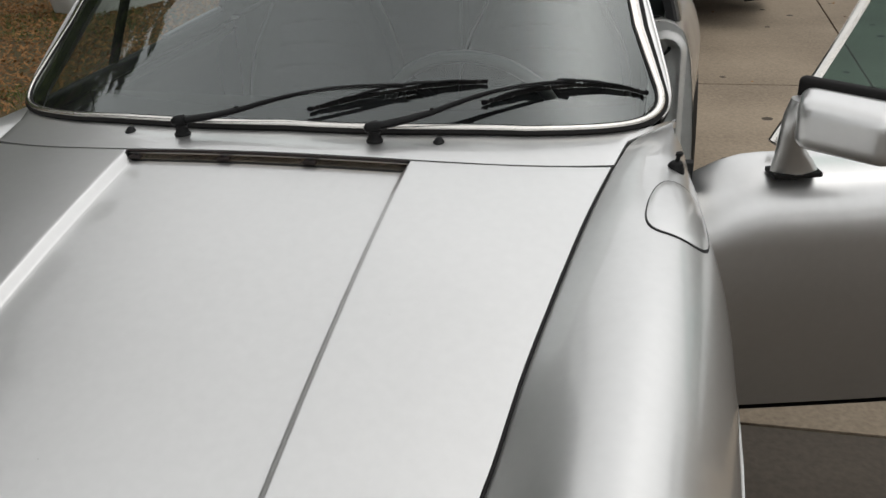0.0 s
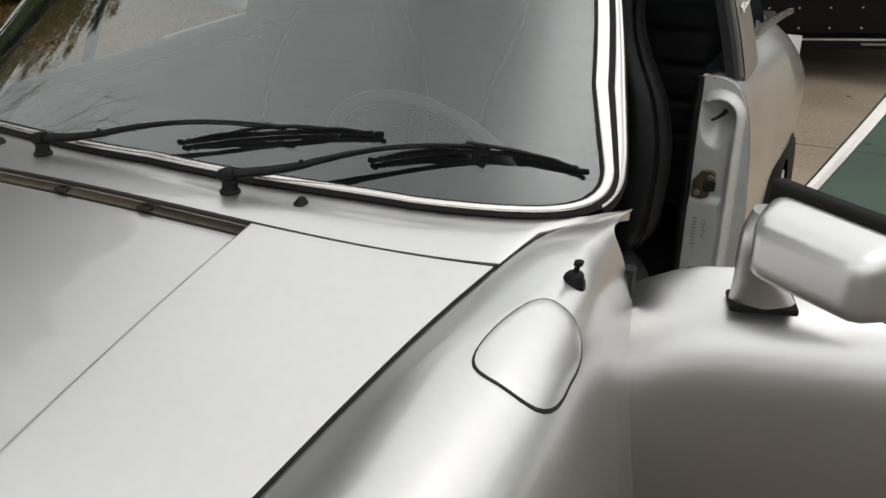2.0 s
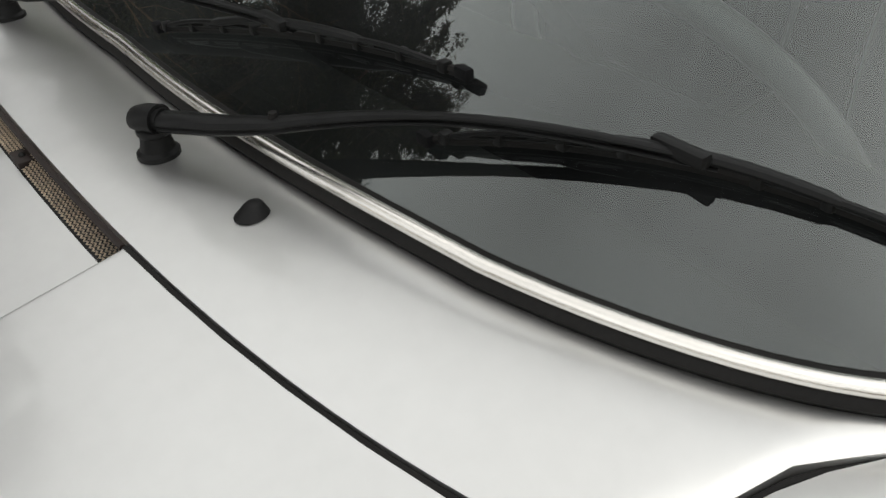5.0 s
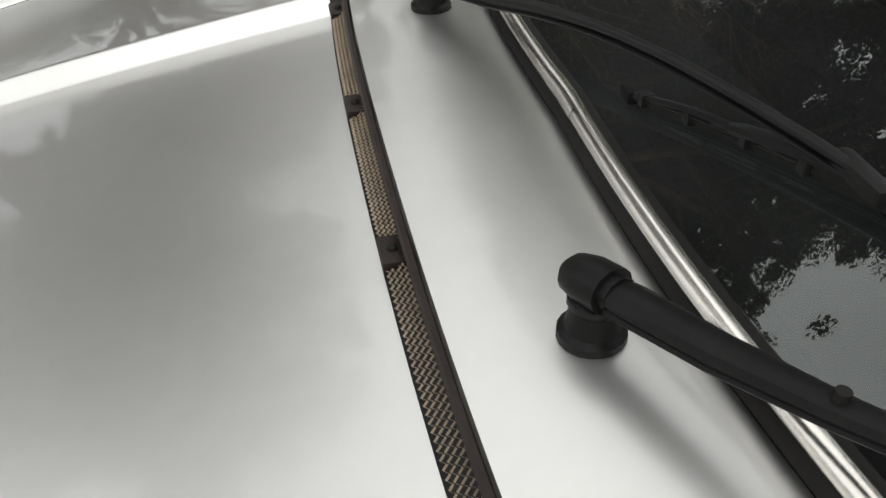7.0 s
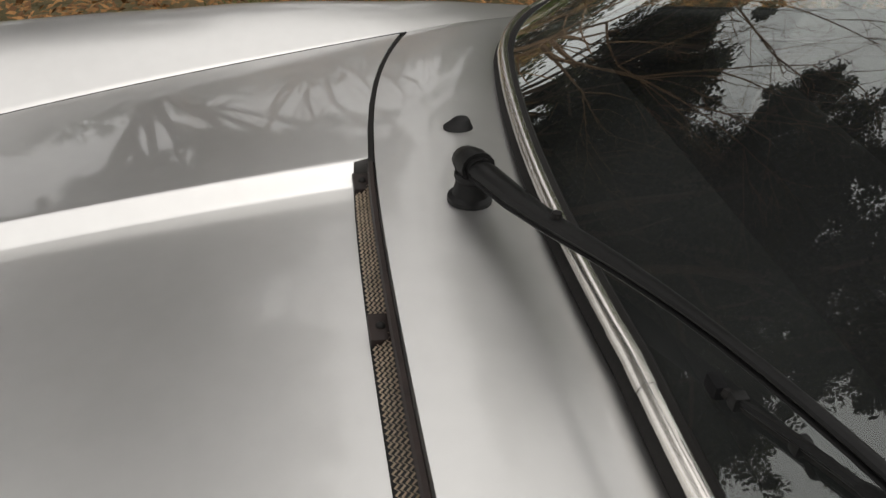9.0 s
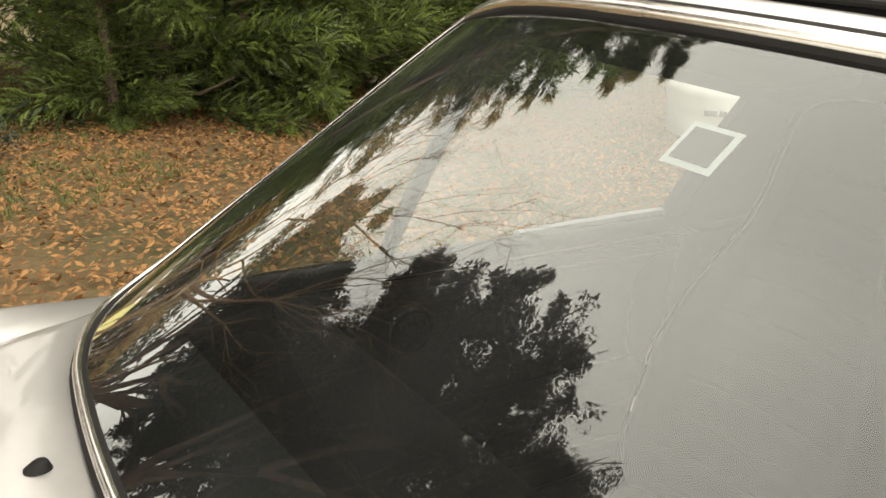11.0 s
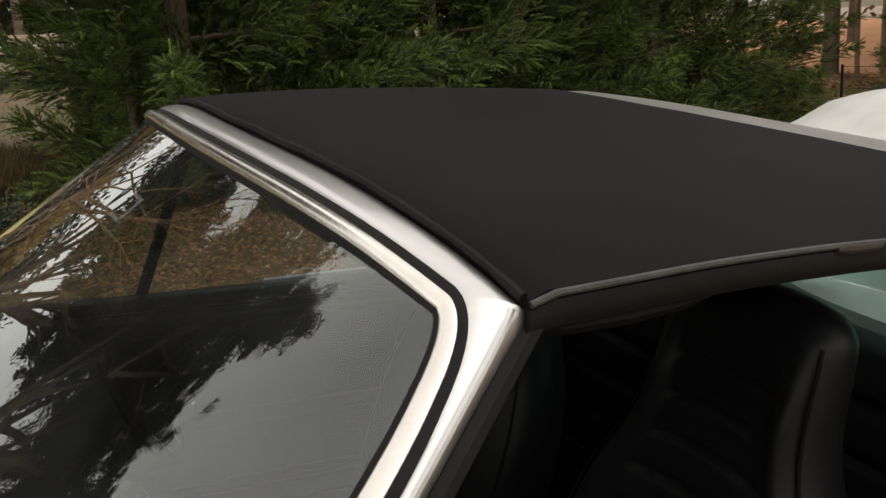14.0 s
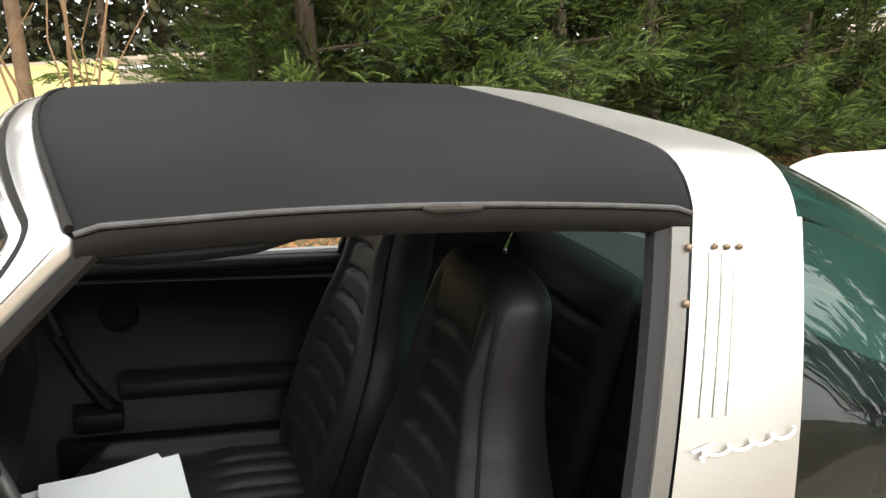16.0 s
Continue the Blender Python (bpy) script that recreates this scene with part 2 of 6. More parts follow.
def empty(name, m=Matrix(), parent=None):
    ob = new(name)
    ob.matrix_basis = m
    ob.parent = parent
    return ob


def box(bm, centre, size, turn=None, bevel=0.0, segs=2):
    """A bevelled box added to bm."""
    m = Matrix.Translation(centre) @ (turn.to_4x4() if turn else Matrix()) @ Matrix.Diagonal((*size, 1))
    got = bmesh.ops.create_cube(bm, size=1, matrix=m)
    if bevel:
        edges = list({e for v in got["verts"] for e in v.link_edges})
        bmesh.ops.bevel(bm, geom=edges, offset=bevel, segments=segs, affect="EDGES", profile=0.6)
    return bm


def tube(bm, points, radii, sides=8, closed=False, flat=1.0):
    """A tube along points; flat squeezes it vertically."""
    pts = [Vector(p) for p in points]
    rad = radii if isinstance(radii, (list, tuple)) else [radii] * len(pts)
    rings = []
    for i, p in enumerate(pts):
        a = pts[i - 1] if i or closed else p
        b = pts[(i + 1) % len(pts)] if i < len(pts) - 1 or closed else p
        ahead = (b - a).normalized()
        up = Vector((0, 0, 1)) if abs(ahead.z) < 0.9 else Vector((1, 0, 0))
        right = ahead.cross(up).normalized()
        up = right.cross(ahead)
        rings.append([bm.verts.new(p + rad[i] * (math.cos(k * math.tau / sides) * right + flat * math.sin(k * math.tau / sides) * up)) for k in range(sides)])
    n = len(rings)
    for i in range(n if closed else n - 1):
        for k in range(sides):
            bm.faces.new((rings[i][k], rings[i][(k + 1) % sides], rings[(i + 1) % n][(k + 1) % sides], rings[(i + 1) % n][k]))
    if not closed:
        bm.faces.new(rings[0][::-1])
        bm.faces.new(rings[-1])
    return bm


def sheet(fn, us, vs, drop=(0, 0, -0.008)):
    """Vertices and faces of a panel over the grid us x vs, its rim turned down by drop."""
    verts = [Vector(fn(u, v)) for v in vs for u in us]
    nu, nv = len(us), len(vs)
    faces = [(j * nu + i, j * nu + i + 1, (j + 1) * nu + i + 1, (j + 1) * nu + i) for j in range(nv - 1) for i in range(nu - 1)]
    if drop:
        rim = [i for i in range(nu)] + [j * nu + nu - 1 for j in range(1, nv)] + [(nv - 1) * nu + i for i in range(nu - 2, -1, -1)] + [j * nu for j in range(nv - 2, 0, -1)]
        base = len(verts)
        verts += [verts[i] + Vector(drop) for i in rim]
        n = len(rim)
        faces += [(rim[k], base + k, base + (k + 1) % n, rim[(k + 1) % n]) for k in range(n)]
    return verts, faces


def lin(a, b, n):
    return [a + (b - a) * i / (n - 1) for i in range(n)]


def curve_at(table, t):
    """Smooth interpolation in a table of (t, values...)."""
    ts = [row[0] for row in table]
    k = max(0, min(len(ts) - 2, sum(1 for q in ts if q <= t) - 1))
    f = max(0.0, min(1.0, (t - ts[k]) / (ts[k + 1] - ts[k])))
    out = []
    for c in range(1, len(table[0])):
        p1, p2 = table[k][c], table[k + 1][c]
        p0 = table[k - 1][c] if k else 2 * p1 - p2
        p3 = table[k + 2][c] if k + 2 < len(ts) else 2 * p2 - p1
        out.append(p1 + 0.5 * f * (p2 - p0 + f * (2 * p0 - 5 * p1 + 4 * p2 - p3 + f * (3 * (p1 - p2) + p3 - p0))))
    return out


def even_curve(points, w):
    """A smooth curve through equally spaced points, w from 0 to 1."""
    ctrl = [Vector(p) for p in points]
    n = len(ctrl)

    def near(i):
        return ctrl[i] if 0 <= i < n else 2 * ctrl[0] - ctrl[1] if i < 0 else 2 * ctrl[-1] - ctrl[-2]

    for _ in range(3):
        ctrl = [ctrl[i] + Vector(points[i]) - (near(i - 1) + 4 * ctrl[i] + near(i + 1)) / 6 for i in range(n)]
    t = max(0.0, min(0.99999, w)) * (n - 1)
    i = int(t)
    f = t - i
    return ((1 - f) ** 3 * near(i - 1) + (3 * f**3 - 6 * f * f + 4) * near(i) + (-3 * f**3 + 3 * f * f + 3 * f + 1) * near(i + 1) + f**3 * near(i + 2)) / 6


# ---- the ground ----
def ground_z(x, y):
    """A drive that falls to the tail and the left side of the car, flattening out further off."""
    return -0.09 * max(-3.2, min(3.5, x)) - 0.11 * max(-4.0, min(7.0, y))


def far_rise(x, y):
    return 0.012 * max(0.0, math.hypot(x, y) - 18)


# ---- the car: shape ----
car = empty("sports_car", LEAN)
tagged(car, "silver open-topped sports car with black roof panel and open driver's door", "car")


def hood_edge(y):
    return curve_at([(-1.6, 0.40), (-1.2, 0.462), (-0.883, 0.504), (-0.7, 0.524), (-0.52, 0.548), (-0.36, 0.571), (-0.195, 0.600)], y)[0]


def top_z(x, y):
    """Height of bonnet and scuttle."""
    v = y + 0.24
    return 0.9425 + 0.16 * v - 0.10 * v * v * (1 if v < 0 else 0) - 0.115 * x * x


def seam_y(x):
    return -0.276 + 0.0826 * x * x + 0.372 * x**4


RIDGE, FLOOR_IN, DEEP = 0.266, 0.2535, 0.0165


def hood_z(x, y):
    a = abs(x)
    t = (RIDGE - a) / (RIDGE - FLOOR_IN)
    k = max(0.0, min(1.0, 0.5 * (math.sqrt(t * t + 0.006) - math.sqrt((t - 1) ** 2 + 0.006) + 1)))
    return top_z(x, y) - DEEP * k


def screen(x, s):
    """The windscreen's surface: x across, s from its foot to its head."""
    return Vector((x, -0.1504 + 0.4331 * s + (0.0973 - 0.0905 * s) * x * x + 0.2425 * x**4, 0.9621 + 0.3671 * s - (0.1947 * s - 0.004) * x * x - 0.3619 * x**4))


# fender sections: y, then (x, z) from the bonnet gap over the crown to the sill
FENDER = [
    (-1.75, 0.36, 0.56, 0.45, 0.66, 0.54, 0.70, 0.63, 0.68, 0.70, 0.60, 0.72, 0.48, 0.72, 0.36),
    (-1.35, 0.435, 0.645, 0.52, 0.745, 0.60, 0.785, 0.68, 0.77, 0.755, 0.67, 0.78, 0.52, 0.78, 0.36),
    (-0.90, 0.505, 0.756, 0.56, 0.805, 0.625, 0.845, 0.70, 0.835, 0.775, 0.735, 0.80, 0.58, 0.80, 0.36),
    (-0.43, 0.559, 0.866, 0.605, 0.889, 0.655, 0.901, 0.715, 0.888, 0.775, 0.808, 0.806, 0.62, 0.806, 0.36),
    (-0.195, 0.603, 0.903, 0.635, 0.912, 0.672, 0.914, 0.710, 0.902, 0.750, 0.828, 0.785, 0.62, 0.795, 0.36),
    (-0.10, 0.622, 0.910, 0.645, 0.914, 0.675, 0.915, 0.702, 0.903, 0.738, 0.825, 0.774, 0.62, 0.788, 0.36),
    (0.085, 0.700, 0.903, 0.703, 0.904, 0.705, 0.902, 0.708, 0.892, 0.722, 0.82, 0.762, 0.62, 0.782, 0.36),
]


def fender(w, y):
    """A point of the left wing: w from the bonnet gap (0) to the sill (1)."""
    row = curve_at(FENDER, y)
    if y > -0.195:
        lead = 0.603 + (y + 0.195) / 0.094 * 0.019 if y < -0.101 else 0.622 + (y + 0.101) / 0.186 * 0.078
        f = max(0.0, (lead - 0.6) / 0.1)
        shift, lift = lead - row[0], top_z(lead, y) * (1 - f) + 0.902 * f - 0.0006 - row[1]
        row = [v + shift * max(0, 1 - i / 6) if i % 2 == 0 else v + lift * max(0, 1 - i / 4) for i, v in enumerate(row)]
    else:
        lead = hood_edge(y) + 0.0028
        shift, lift = lead - row[0], top_z(lead, y) - 0.0005 - row[1]
        row = [v + (shift if i % 2 == 0 else lift) * max(0, 1 - (i // 2) / 2) for i, v in enumerate(row)]
    x, z = even_curve([(row[2 * i], row[2 * i + 1]) for i in range(7)], w)
    if w > 0.8:
        arch = math.sqrt(max(0, 0.335**2 - (y + 0.62) ** 2))
        low = max(0.20, 0.30 + arch if arch else 0)
        z = z + (low - 0.36) * (w - 0.8) / 0.2
    return Vector((x, y, z))


def wing(side):
    ws_ = lin(0, 1, 40)
    vs_ = lin(0, 1, 70)

    def at(w, v):
        f = max(0.0, min(1.0, (w - 0.13) / 0.40))
        end = 0.080 - 0.105 * f * f * (3 - 2 * f) - 0.010 * max(0, 1 - w / 0.25) ** 2
        p = fender(w, -1.75 + v * (end + 1.75))
        return (side * p.x, p.y, p.z)

    verts, faces = sheet(at, ws_, vs_, drop=(-0.004 * side, 0, -0.010))
    return obj("wing", verts, faces, silver, car, "silver front wing", sharp=50)


for side in (1, -1):
    wing(side)

# bonnet with its sunken middle
edge_xs = [RIDGE + 0.006, RIDGE + 0.002, RIDGE + 0.0006, RIDGE - 0.0006, RIDGE - 0.002, RIDGE - 0.0062, FLOOR_IN + 0.002, FLOOR_IN + 0.0006, FLOOR_IN - 0.0006, FLOOR_IN - 0.002, FLOOR_IN - 0.008]
xs_mid = [-x for x in edge_xs] + lin(-0.22, 0.22, 12) + edge_xs[::-1]


def hood_at(u, v):
    """u: column number; v: 0 front to 1 rear."""
    n = len(xs_mid)
    y0 = -1.6
    if 6 <= u < 6 + n:
        x = xs_mid[u - 6]
    else:
        y_try = y0 + v * (seam_y(0.45) - y0)
        e = hood_edge(min(-0.195, y_try)) - 0.0025
        f = (6 - u) / 6 if u < 6 else (u - 5 - n) / 6
        x = (RIDGE + 0.006 + (e - RIDGE - 0.006) * f) * (-1 if u < 6 else 1)
    rear = seam_y(x) - 0.0025 - (0.0105 if abs(x) < RIDGE - 0.0005 else 0)
    y = y0 + v * (rear - y0)
    if abs(x) > RIDGE + 0.006:
        e = hood_edge(min(-0.195, y)) - 0.0025
        f = (6 - u) / 6 if u < 6 else (u - 5 - n) / 6
        x = (RIDGE + 0.006 + (e - RIDGE - 0.006) * f) * (-1 if u < 6 else 1)
    return (x, y, hood_z(x, y))


verts, faces = sheet(hood_at, list(range(12 + len(xs_mid))), [1 - (1 - q) ** 1.3 for q in lin(0, 1, 60)], drop=(0, 0, -0.012))
obj("bonnet", verts, faces, silver, car, "silver bonnet with a sunken middle panel", sharp=60)

def bez(a, b, c, n):
    return [tuple((1 - t) ** 2 * p + 2 * t * (1 - t) * q + t * t * r for p, q, r in zip(a, b, c)) for t in lin(0, 1, n)]


SY = 0.5747
half = [(x, -0.030 + 0.0114 * (x / 0.4402) ** 2 - 0.007 * math.sin(x / 0.4402 * math.pi)) for x in lin(0, 0.4402, 20)]
half += bez((0.4402, -0.0186), (0.6902, 0.0349), (0.6685, 0.2677), 24)[1:]
half += [(0.6685 - 0.0411 * t, 0.2677 + 0.2758 * t) for t in lin(0, 1, 10)][1:]
half += bez((0.6274, 0.5435), (0.5753, 1.1018), (0.5207, 1.1100), 40)[1:]
half += [(0.5207 * (1 - t), 1.018 + 0.0920 * (1 - t) ** 2) for t in lin(0, 1, 18)][1:]
half = [(x - 0.0164 * max(0, min(1, (s - 0.2) / 0.8)) * min(1, x / 0.4), s - 0.0037 * max(0, min(1, (s - 0.2) / 0.8))) for x, s in half]
outline = half + [(-x, s) for x, s in half[-2:0:-1]]


def ring_at(i, off, lift):
    """Outline point i moved outwards by off along the glass and lifted by lift from it."""
    n = len(outline)
    (xa, sa), (x, s), (xb, sb) = outline[i - 1], outline[i % n], outline[(i + 1) % n]
    dx, ds = xb - xa, (sb - sa) * SY
    q = math.hypot(dx, ds)
    ox, os = ds / q, -dx / q
    f = max(0.0, min(1.0, (s - 0.05) / 0.5))
    slim = 0.64 + 0.36 * f * f * (3 - 2 * f)
    # the strip lies flatter along the pillars
    low = 1 - 0.75 * max(0.0, min(1.0, (abs(x) - 0.40) / 0.12)) * f
    off, lift = off * slim, lift * slim * low if lift > 0 else lift
    x2, s2 = x + ox * off, s + os * off / SY
    p = screen(x2, s2)
    nn = (screen(x2 + 1e-3, s2) - p).cross(screen(x2, s2 + 1e-3) - p).normalized()
    return p + nn * lift


# scuttle between bonnet and windscreen
def cowl_front(x):
    a = abs(x)
    if a <= 0.600:
        return seam_y(a) + 0.0025
    if a <= 0.617:
        return -0.1925 + (a - 0.600) / 0.017 * 0.092
    return -0.1005 + (a - 0.617) / 0.083 * 0.160


rim_pts = []
for i in range(len(half)):
    p = ring_at(i, 0.021, -0.003)
    if rim_pts and p.x <= rim_pts[-1].x + 1e-4:
        break
    rim_pts.append(p)
rim_x, rim_y, rim_z = ([p[k] for p in rim_pts] for k in range(3))


def cowl_at(u, v):
    a = abs(u)
    rear = max(cowl_front(u) + 0.004, float(np.interp(a, rim_x, rim_y)))
    y = cowl_front(u) + v * (rear - cowl_front(u))
    z = top_z(u, y)
    if a > 0.6:
        f = (a - 0.6) / 0.1
        z = z * (1 - f) + 0.902 * f
    k = v ** 1.2 * (1 if a < 0.62 else max(0, 1 - (a - 0.62) / 0.08))
    return (u, y, z * (1 - k) + float(np.interp(a, rim_x, rim_z)) * k)


us = [-0.70, -0.69, -0.675, -0.66, -0.645, -0.63, -0.617, -0.609] + lin(-0.6, 0.6, 61) + [0.609, 0.617, 0.63, 0.645, 0.66, 0.675, 0.69, 0.70]
verts, faces = sheet(cowl_at, us, lin(0, 1, 12), drop=(0, 0, -0.010))
obj("scuttle", verts, faces, silver, car, "silver scuttle panel under the windscreen", sharp=40)

# dark line standing for the shade in the gap between bonnet and wings
for side in (1, -1):
    bm = bmesh.new()
    tube(bm, [(side * hood_edge(y), y, top_z(hood_edge(y), y) - 0.0032) for y in lin(-1.55, -0.197, 40)], 0.0034, 6)
    part("bonnet_gap_line", bm, rubber, car, "dark line for the shade in the bonnet gap")

# likewise a dark line for the shade in the seam between scuttle and wing
for side in (1, -1):
    bm = bmesh.new()
    pts = []
    for y in lin(-0.195, 0.075, 16):
        p = fender(0, y)
        pts.append((side * (p.x - 0.0022), p.y, p.z - 0.0034))
    tube(bm, pts, 0.0030, 6)
    part("scuttle_gap_line", bm, rubber, car, "dark seam between scuttle and wing")

# dark cavity below the panel gaps
verts, faces = sheet(lambda x, y: (x, y, top_z(x, y) - 0.035 if y < -0.1 else 0.86), lin(-0.66, 0.66, 20), lin(-1.55, 0.05, 20), drop=(0, 0, -0.1))
obj("under_bonnet", verts, faces, dark, car)

# nose and floor pan
verts, faces = sheet(lambda x, v: (x, -1.62 - 0.14 * math.cos(x / 0.72 * 1.5) - 0.08 * math.sin(v * 3.1), 0.60 - v * 0.35), lin(-0.72, 0.72, 20), lin(0, 1, 8), drop=None)
obj("nose", verts, faces, silver, car, "silver nose panel")
part("floor_pan", box(bmesh.new(), (0, 0.55, 0.235), (1.42, 3.9, 0.05), bevel=0.01), dark, car)

# fuel flap on the left wing
def flap_ring(k, grow):
    """Point k (0..1) of the flap's outline as (w, y), grown by metres."""
    a = k * math.tau
    c, s = math.cos(a), math.sin(a)
    p = 3.0
    r = (abs(c) ** p + abs(s) ** p) ** (-1 / p)
    return 0.468 + (0.135 + grow * 2.3) * r * c + 0.018 * max(0, s * r), -0.350 + (0.086 + grow) * r * s


def wing_normal(w, y):
    d = 1e-3
    n = (fender(w + d, y) - fender(w - d, y)).cross(fender(w, y + d) - fender(w, y - d)).normalized()
    return n if n.z > 0 or n.x > 0 else -n


def flap_patch(name, grow, lift, material, label="", inner=0.0):
    verts, faces = [], []
    n, rings = 48, 8
    for j in range(rings + 1):
        f = inner + (1 - inner) * j / rings
        for k in range(n):
            w, y = flap_ring(k / n, grow)
            w, y = 0.468 + (w - 0.468) * f, -0.350 + (y + 0.350) * f
            nn = wing_normal(w, y)
            if nn.z < 0:
                nn = -nn
            verts.append(fender(w, y) + nn * (lift - (0.0016 if j == rings else 0)))
    for j in range(rings):
        for k in range(n):
            faces.append((j * n + k, j * n + (k + 1) % n, (j + 1) * n + (k + 1) % n, (j + 1) * n + k))
    return obj(name, verts, faces, material, car, label, sharp=60)


flap_patch("flap_gap", 0.0036, 0.0018, dark, "dark gap round the fuel flap", inner=0.86)
flap_patch("fuel_flap", 0.0, 0.0036, silver, "silver fuel filler flap")

# ---- windscreen with its seals and bright trim ----
def band(name, profile, material, label="", span=None, sharp=40):
    """A strip round the screen with the cross-section profile of (off, lift)."""
    n = len(outline)
    idx = list(range(n)) if span is None else [i % n for i in range(span[0], span[1] + 1)]
    verts = [ring_at(i, o, l) for i in idx for o, l in profile]
    m, faces = len(profile), []
    for a in range(len(idx) if span is None else len(idx) - 1):
        b = (a + 1) % len(idx)
        faces += [(a * m + k, b * m + k, b * m + k + 1, a * m + k + 1) for k in range(m - 1)]
    return obj(name, verts, faces, material, car, label, sharp=sharp)


band("inner_seal", [(-0.0148, -0.001), (-0.0138, 0.003), (-0.011, 0.005), (-0.008, 0.006), (-0.005, -0.002)], rubber, "black rubber windscreen seal")
band("bright_trim", [(-0.0095, 0.002)] + [(-0.0086 * math.cos(a), 0.0060 + 0.0066 * math.sin(a)) for a in lin(0, math.pi, 11)] + [(0.0095, 0.0)], chrome, "polished metal trim round the windscreen", sharp=80)
band("outer_seal", [(0.006, 0.002), (0.009, 0.0050), (0.0145, 0.0048), (0.0190, 0.003), (0.0215, -0.008)], rubber, "black rubber outer windscreen seal")
# joint sleeves of the trim
top_joint = min(range(len(outline)), key=lambda i: abs(outline[i][0] + 0.2) + (9 if outline[i][1] < 0.9 else 0))
for k in (0, top_joint):
    band("trim_joint", [(-0.0099, 0.002)] + [(-0.0092 * math.cos(a), 0.0061 + 0.0072 * math.sin(a)) for a in lin(0, math.pi, 11)] + [(0.0099, 0.0)], chrome, "metal sleeve joining the trim", span=(k - 1, k + 1), sharp=80)

n_out = len(outline)
verts, faces = [screen(0, 0.5)], []
RINGS = 14
for j in range(1, RINGS + 1):
    for i in range(n_out):
        x, s = outline[i]
        f = j / RINGS * 0.985
        verts.append(screen(x * f, 0.5 + (s - 0.5) * f))
faces = [(0, 1 + i, 1 + (i + 1) % n_out) for i in range(n_out)]
for j in range(RINGS - 1):
    faces += [(1 + j * n_out + i, 1 + j * n_out + (i + 1) % n_out, 1 + (j + 1) * n_out + (i + 1) % n_out, 1 + (j + 1) * n_out + i) for i in range(n_out)]
windscreen = obj("windscreen", verts, faces, windscreen_glass, car, "curved windscreen reflecting trees and sky", sharp=180)
windscreen.visible_shadow = False

# ---- roof panel, bar, rear glass ----
def rail_z(y):
    return curve_at([(0.33, 1.2928), (0.428, 1.3034), (0.6, 1.3165), (0.797, 1.3229), (1, 1.3198), (1.14, 1.3120), (1.28, 1.2995), (1.45, 1.2780)], y)[0]


def rail_x(y):
    return curve_at([(0.33, 0.5400), (0.428, 0.5440), (0.6, 0.5486), (0.797, 0.5499), (1, 0.5469), (1.14, 0.5423), (1.28, 0.5355), (1.45, 0.5245)], y)[0]


def roof_front(x):
    return 0.3395 + 0.0615 * min(1, abs(x) / 0.543) ** 2


def roof_at(u, y):
    """u from -1 to 1 across."""
    x = u * rail_x(y)
    f = max(0, min(1, (y - 0.33) / 0.88))
    return Vector((x, y, rail_z(y) + (0.0713 - 0.0011 * f - 0.085 * f * (1 - f)) * (1 - abs(u) ** (2.85 + 10.0 * f))))


def roof_rear(u):
    return 1.1335 + 0.0396 * (1 - u * u)


def cap_at(u, v):
    y = roof_front(u * 0.543) + v * (roof_rear(u) - roof_front(u * 0.543))
    p = roof_at(u, y)
    edge = min(v, 1 - v) * 40
    return p + Vector((0, 0, 0.006 * min(1, edge) + 0.0008 * noise.noise(Vector((u * 4, y * 7, 0.3)))))


cus = [math.copysign(1 - (1 - abs(q)) ** 1.6, q) for q in lin(-1, 1, 49)]
verts, faces = sheet(cap_at, cus, [0, 0.006, 0.014, 0.024] + lin(0.04, 0.96, 40) + [0.976, 0.986, 0.994, 1], drop=(0, 0, -0.022))
obj("roof_panel", verts, faces, canvas, car, "black vinyl lift-out roof panel", sharp=40)
# piping and rubber along the front edge
bm = bmesh.new()
tube(bm, [cap_at(u, 0) + Vector((0, -0.004, 0.001 + 0.002 * noise.noise(Vector((u * 6, 0, 0))))) for u in lin(-0.995, 0.995, 60)], [0.0034 + 0.003 * abs(noise.noise(Vector((q * 0.35, 2, 0)))) for q in range(60)], 8)
part("front_roof_seal", bm, rubber, car, "puckered black rubber seal along the roof's front edge")
for side in (1, -1):
    bm = bmesh.new()
    tube(bm, [cap_at(side, v) + Vector((side * 0.003, 0, -0.003)) for v in lin(0, 1, 30)], 0.0036, 8)
    part("roof_piping", bm, worn_piping, car, "black piping on the roof's edge")
    run = [cap_at(side, v) for v in lin(-0.0, 1, 30)]
    verts, faces = sheet(lambda k, q: run[k] + Vector((side * (0.004 - 0.010 * q + 0.005 * math.sin(q * 3.1)), 0, -0.008 - 0.030 * q)), list(range(30)), lin(0, 1, 6), drop=(-side * 0.03, 0, 0))
    obj("window_seal", verts, faces, rubber, car, "worn black rubber seal under the roof's edge")


# painted frame: pillars and header, from corner to corner over the top
first = next(i for i, (x, s) in enumerate(half) if s > 0.15)
knee = next(i for i, (x, s) in enumerate(half) if s > 0.33)
turn_i = max(range(len(half)), key=lambda i: half[i][0] * 0.9 + half[i][1])
low_end, top_end = ring_at(knee, 0.032, -0.003), cap_at(0.995, 0) + Vector((0.003, -0.008, -0.010))


def grown(i):
    """The frame grows out of the scuttle at its foot."""
    f = min(1.0, max(0.0, (half[i][1] - half[first][1]) / (half[knee][1] - half[first][1])))
    return f * f * (3 - 2 * f)


